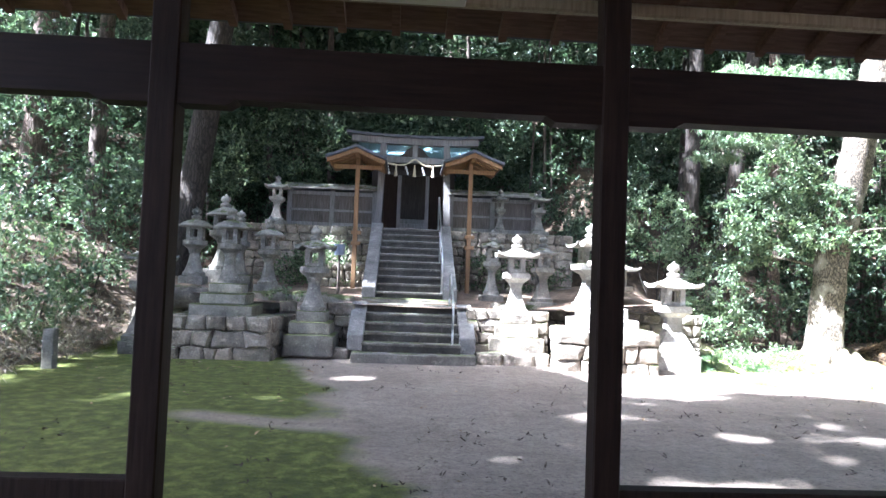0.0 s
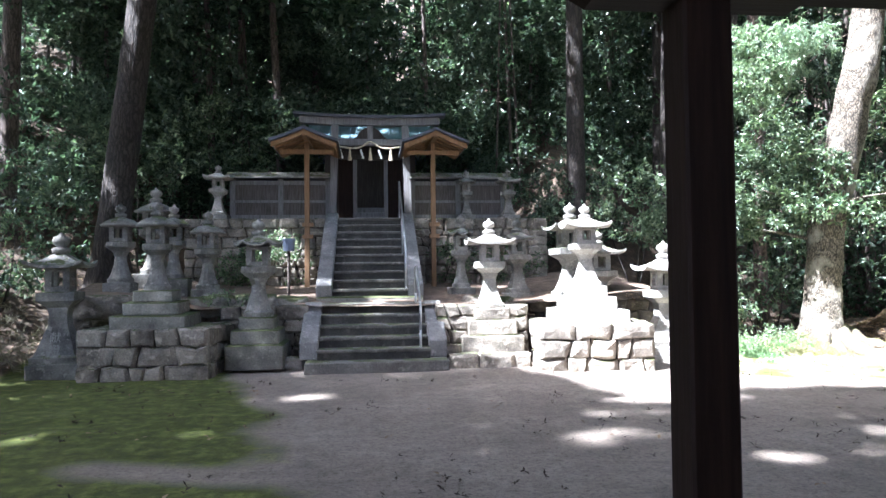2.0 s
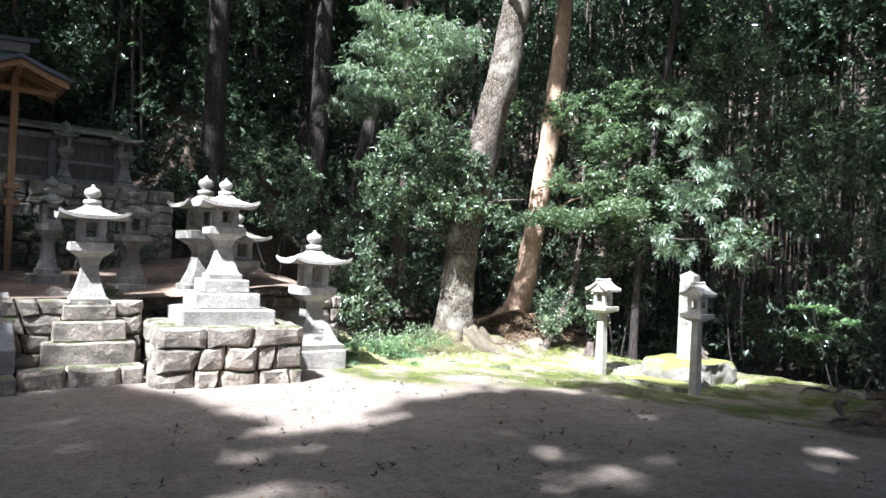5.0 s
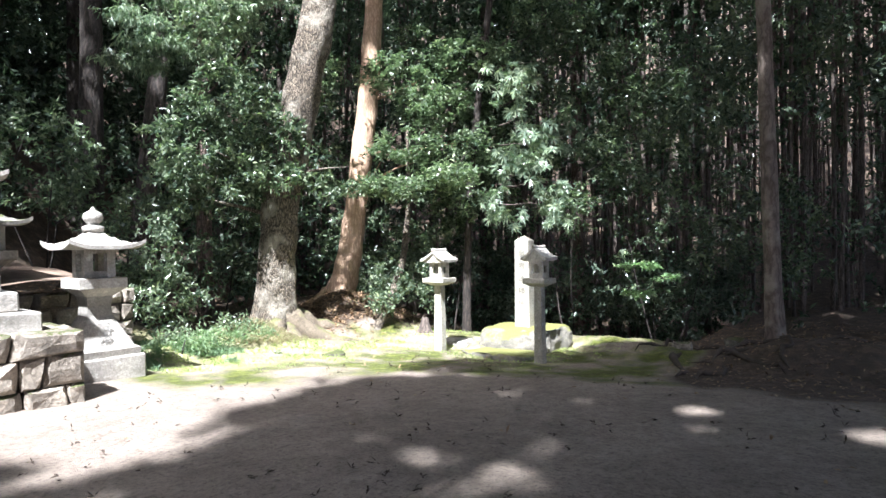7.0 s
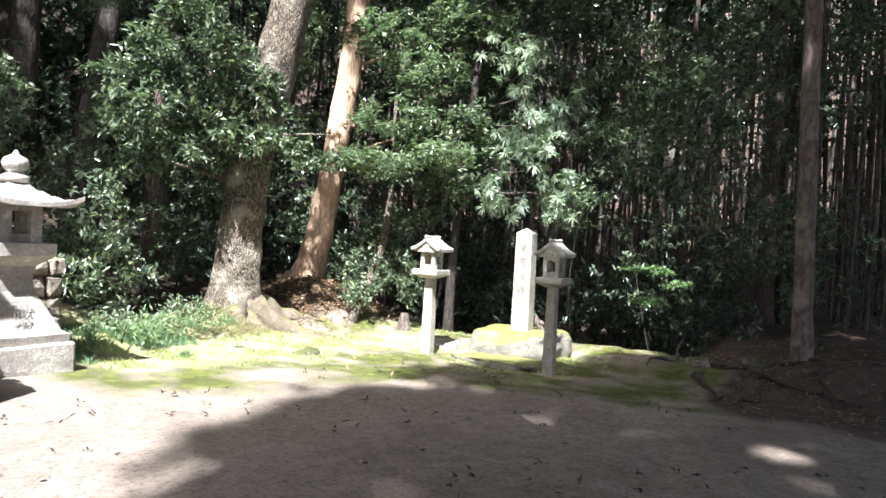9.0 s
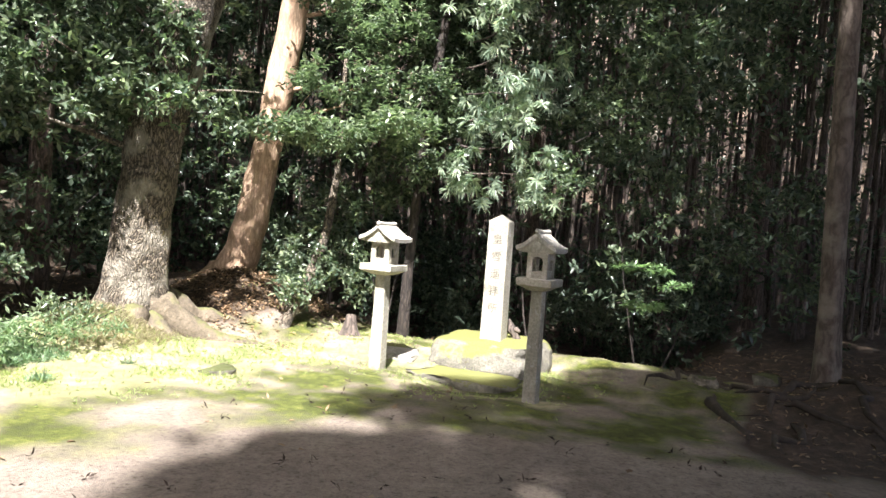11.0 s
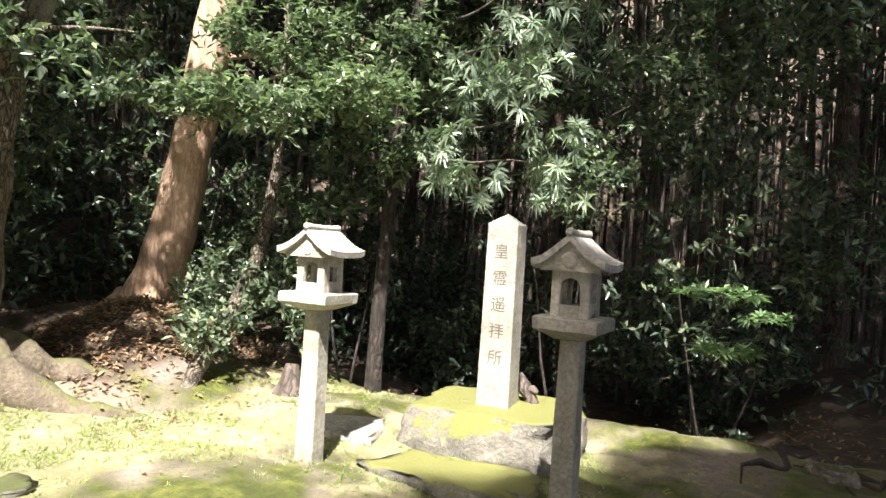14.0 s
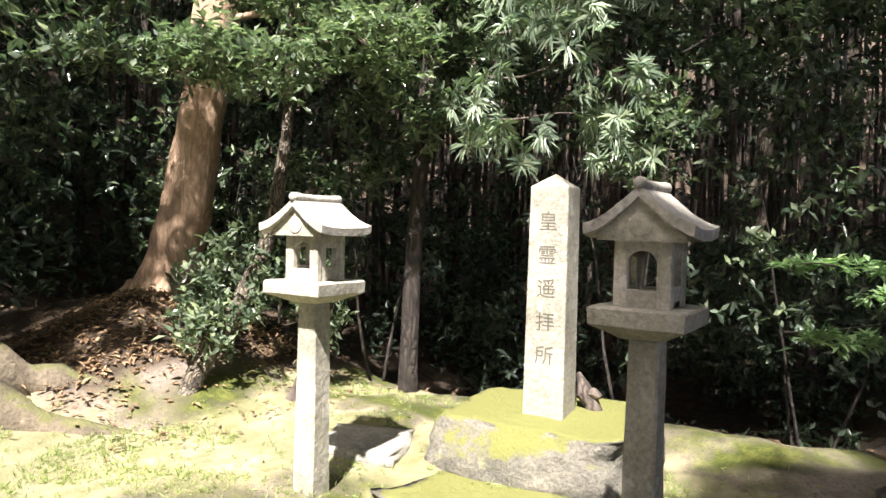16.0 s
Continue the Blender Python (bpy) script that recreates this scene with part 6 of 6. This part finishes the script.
bm = bmesh.new()
rr = random.Random(5)
count = 0
while count < 640:
    x, y = (rr.uniform(-22, 24), rr.uniform(21.8, 42)) if count < 200 else (rr.uniform(14.5, 36), rr.uniform(0, 22))
    if near_clear(x, y) or (x < 19.5 and y < 16):
        continue
    z = ground_height(x, y)
    r = rr.uniform(0.03, 0.12) if count < 200 else rr.uniform(0.018, 0.065)
    lx, ly = rr.uniform(-0.05, 0.05), rr.uniform(-0.05, 0.05)
    tube([(x + lx * h, y + ly * h, z - 0.2 + h) for h in (0, 4, 9, 14)], [r * 1.1, r, r * 0.8, r * 0.5], 6, bm, cap=False)
    count += 1
tagged(new("woodland_trunks", finish(bm, "woodland_trunks", BARK_PALE, True)), "many slim straight trunks standing in the wood", "trunks", kind="stuff")

# the nearest slim trunks of the plantation, each a tree
SLIM = []
for k in range(6):
    bend = 0.02 * (k - 2.5)
    kn = tuple((bend * h * 0.6 + 0.05 * math.sin(h * 0.5 + k), 0.04 * math.cos(h * 0.6 + k), h - 0.3, (0.032 + 0.009 * k) * q) for h, q in ((0, 1.3), (0.5, 1.05), (2, 1.0), (5, 0.88), (9, 0.65), (13, 0.3)))
    tw = np.concatenate([blob_points((bend * 6, 0, 9.5 + q), (0.7, 0.7, 0.8), 14) for q in (0, 1.3, 2.6)])
    SLIM.append((trunk_mesh(kn, 8, 0.1, 0.2, BARK_PALE, 3), mesh_from("crown", *leaves(tw, 9, 0.3, 0.13, reach=0.4), LEAF_FAR)))
rs = random.Random(17)
made_ = 0
while made_ < 64:
    x, y = rs.uniform(16.2, 22.5), rs.uniform(1.5, 17.5)
    if x < 17.0 and y > 9.0:
        continue
    k = rs.randrange(6)
    t = thing("tree", "slim straight dark trunk standing in the plantation", "tree", "plantation trees", at=(x, y, ground_height(x, y)), rz=rs.uniform(0, 360))
    part("trunk", SLIM[k][0], BARK_PALE, t)
    part("crown", SLIM[k][1], LEAF_FAR, t)
    made_ += 1

# ---- fallen leaves, twigs and grass ----
lit_pts = []
while len(lit_pts) < 5200:
    x, y = rng.uniform(-9, 15.5), rng.uniform(4, 19)
    mo, li, gr = ground_masks(x, y)
    if rng.random() > 0.012 + 0.9 * li:
        continue
    if -5.0 < x < 5.0 and y > 12.2:
        continue
    lit_pts.append((x, y, ground_height(x, y) + 0.008))
while len(lit_pts) < 8000:
    x, y = rng.uniform(9.9, 12.8), rng.uniform(12.9, 16.2)
    if rng.random() < 0.06 + ground_masks(x, y)[1]:
        lit_pts.append((x, y, ground_height(x, y) + 0.012))
v, f = leaves(np.array(lit_pts), 2, 0.075, 0.035, 1.0, 0.12, 0.0, 0.85)
tagged(new("fallen_leaves", mesh_from("fallen_leaves", v, f, LEAF_DEAD)), "scattered dry brown fallen leaves", "fallen leaves", kind="stuff")
tw = []
while len(tw) < 420:
    x, y = rng.uniform(-4, 9.5), rng.uniform(3.8, 11.8)
    if noise.noise(Vector((x * 0.7, y * 0.7, 4))) > -0.05:
        tw.append((x, y, ground_height(x, y) + 0.01))
v, f = leaves(np.array(tw), 4, 0.055, 0.018, 1.0, 0.06, 0.1, 0.4)
tagged(new("dry_sprigs", mesh_from("dry_sprigs", v, f, plain("dark dry sprigs", (0.05, 0.035, 0.025), 0.9))), "dark dry cedar sprigs on the sand", "sprigs", kind="stuff")
gp = []
while len(gp) < 5200:
    x, y = rng.uniform(5.4, 12.8), rng.uniform(9.2, 14.6)
    mo, li, gr = ground_masks(x, y)
    if rng.random() < gr * (0.9 if noise.noise(Vector((x * 1.4, y * 1.4, 9))) > 0.02 else 0.12):
        gp.append((x, y, ground_height(x, y)))
v, f = leaves(np.array(gp), 5, 0.042, 0.007, 0.7, 0.03, 0.9)
tagged(new("short_grass", mesh_from("short_grass", v, f, GRASS)), "sparse short sunlit grass on the earth", "grass", kind="stuff")
bp = []
while len(bp) < 1100:
    x, y = rng.uniform(-9.5, -5.3), rng.uniform(9.0, 15.0)
    if noise.noise(Vector((x * 1.1, y * 1.1, 7))) > -0.1 and x < -5.0 - 0.12 * (y - 9):
        bp.append((x, y, ground_height(x, y) + rng.uniform(0.0, 0.45)))
v, f = leaves(np.array(bp), 8, 0.13, 0.02, 0.8, 0.2, 0.6)
tagged(new("dry_brush", mesh_from("dry_brush", v, f, leaf_material("grey dry brush", (0.13, 0.11, 0.085), (0.30, 0.26, 0.20), 0.7, 0.15, (0.38, 0.35, 0.28)))), "pale dry brushwood and stalks on the bank", "dry brush", kind="stuff")
wp = []
while len(wp) < 1300:
    x, y = rng.uniform(5.8, 8.2), rng.uniform(13.0, 14.4)
    d = noise.noise(Vector((x * 1.3, y * 1.3, 31))) + 0.6 * noise.noise(Vector((x * 3.7, y * 3.7, 3)))
    if d > 0.0 - 0.6 * (y - 13.5) + 0.5 * max(0.0, x - 7.2) and math.hypot(x - 5.18, y - 13.2) > 0.65:
        wp.append((x, y, ground_height(x, y) - 0.01))
v, f = leaves(np.array(wp), 7, 0.085, 0.010, 0.85, 0.06, 0.8)
tagged(new("weed_patch", mesh_from("weed_patch", v, f, leaf_material("lush green weeds", (0.10, 0.17, 0.095), (0.20, 0.30, 0.17), 0.45, 0.3, (0.33, 0.37, 0.22)))), "lush low green weeds beside the oak's roots", "weeds", kind="stuff")
hp = []
while len(hp) < 1500:
    a_, q = rng.uniform(0, 6.283), math.sqrt(rng.random())
    x, y = 8.7 + 0.85 * q * math.cos(a_), 14.35 + 0.5 * q * math.sin(a_)
    if noise.noise(Vector((x * 2.1, y * 2.1, 41))) > -0.25:
        hp.append((x, y, ground_height(x, y) - 0.01))
v, f = leaves(np.array(hp), 6, 0.10, 0.008, 0.9, 0.05, 0.5)
tagged(new("dry_grass", mesh_from("dry_grass", v, f, leaf_material("dry straw grass", (0.20, 0.165, 0.10), (0.38, 0.33, 0.215), 0.7, 0.25, (0.30, 0.34, 0.15)))), "dry straw-coloured grass on the oak's root mound", "dry grass", kind="stuff")
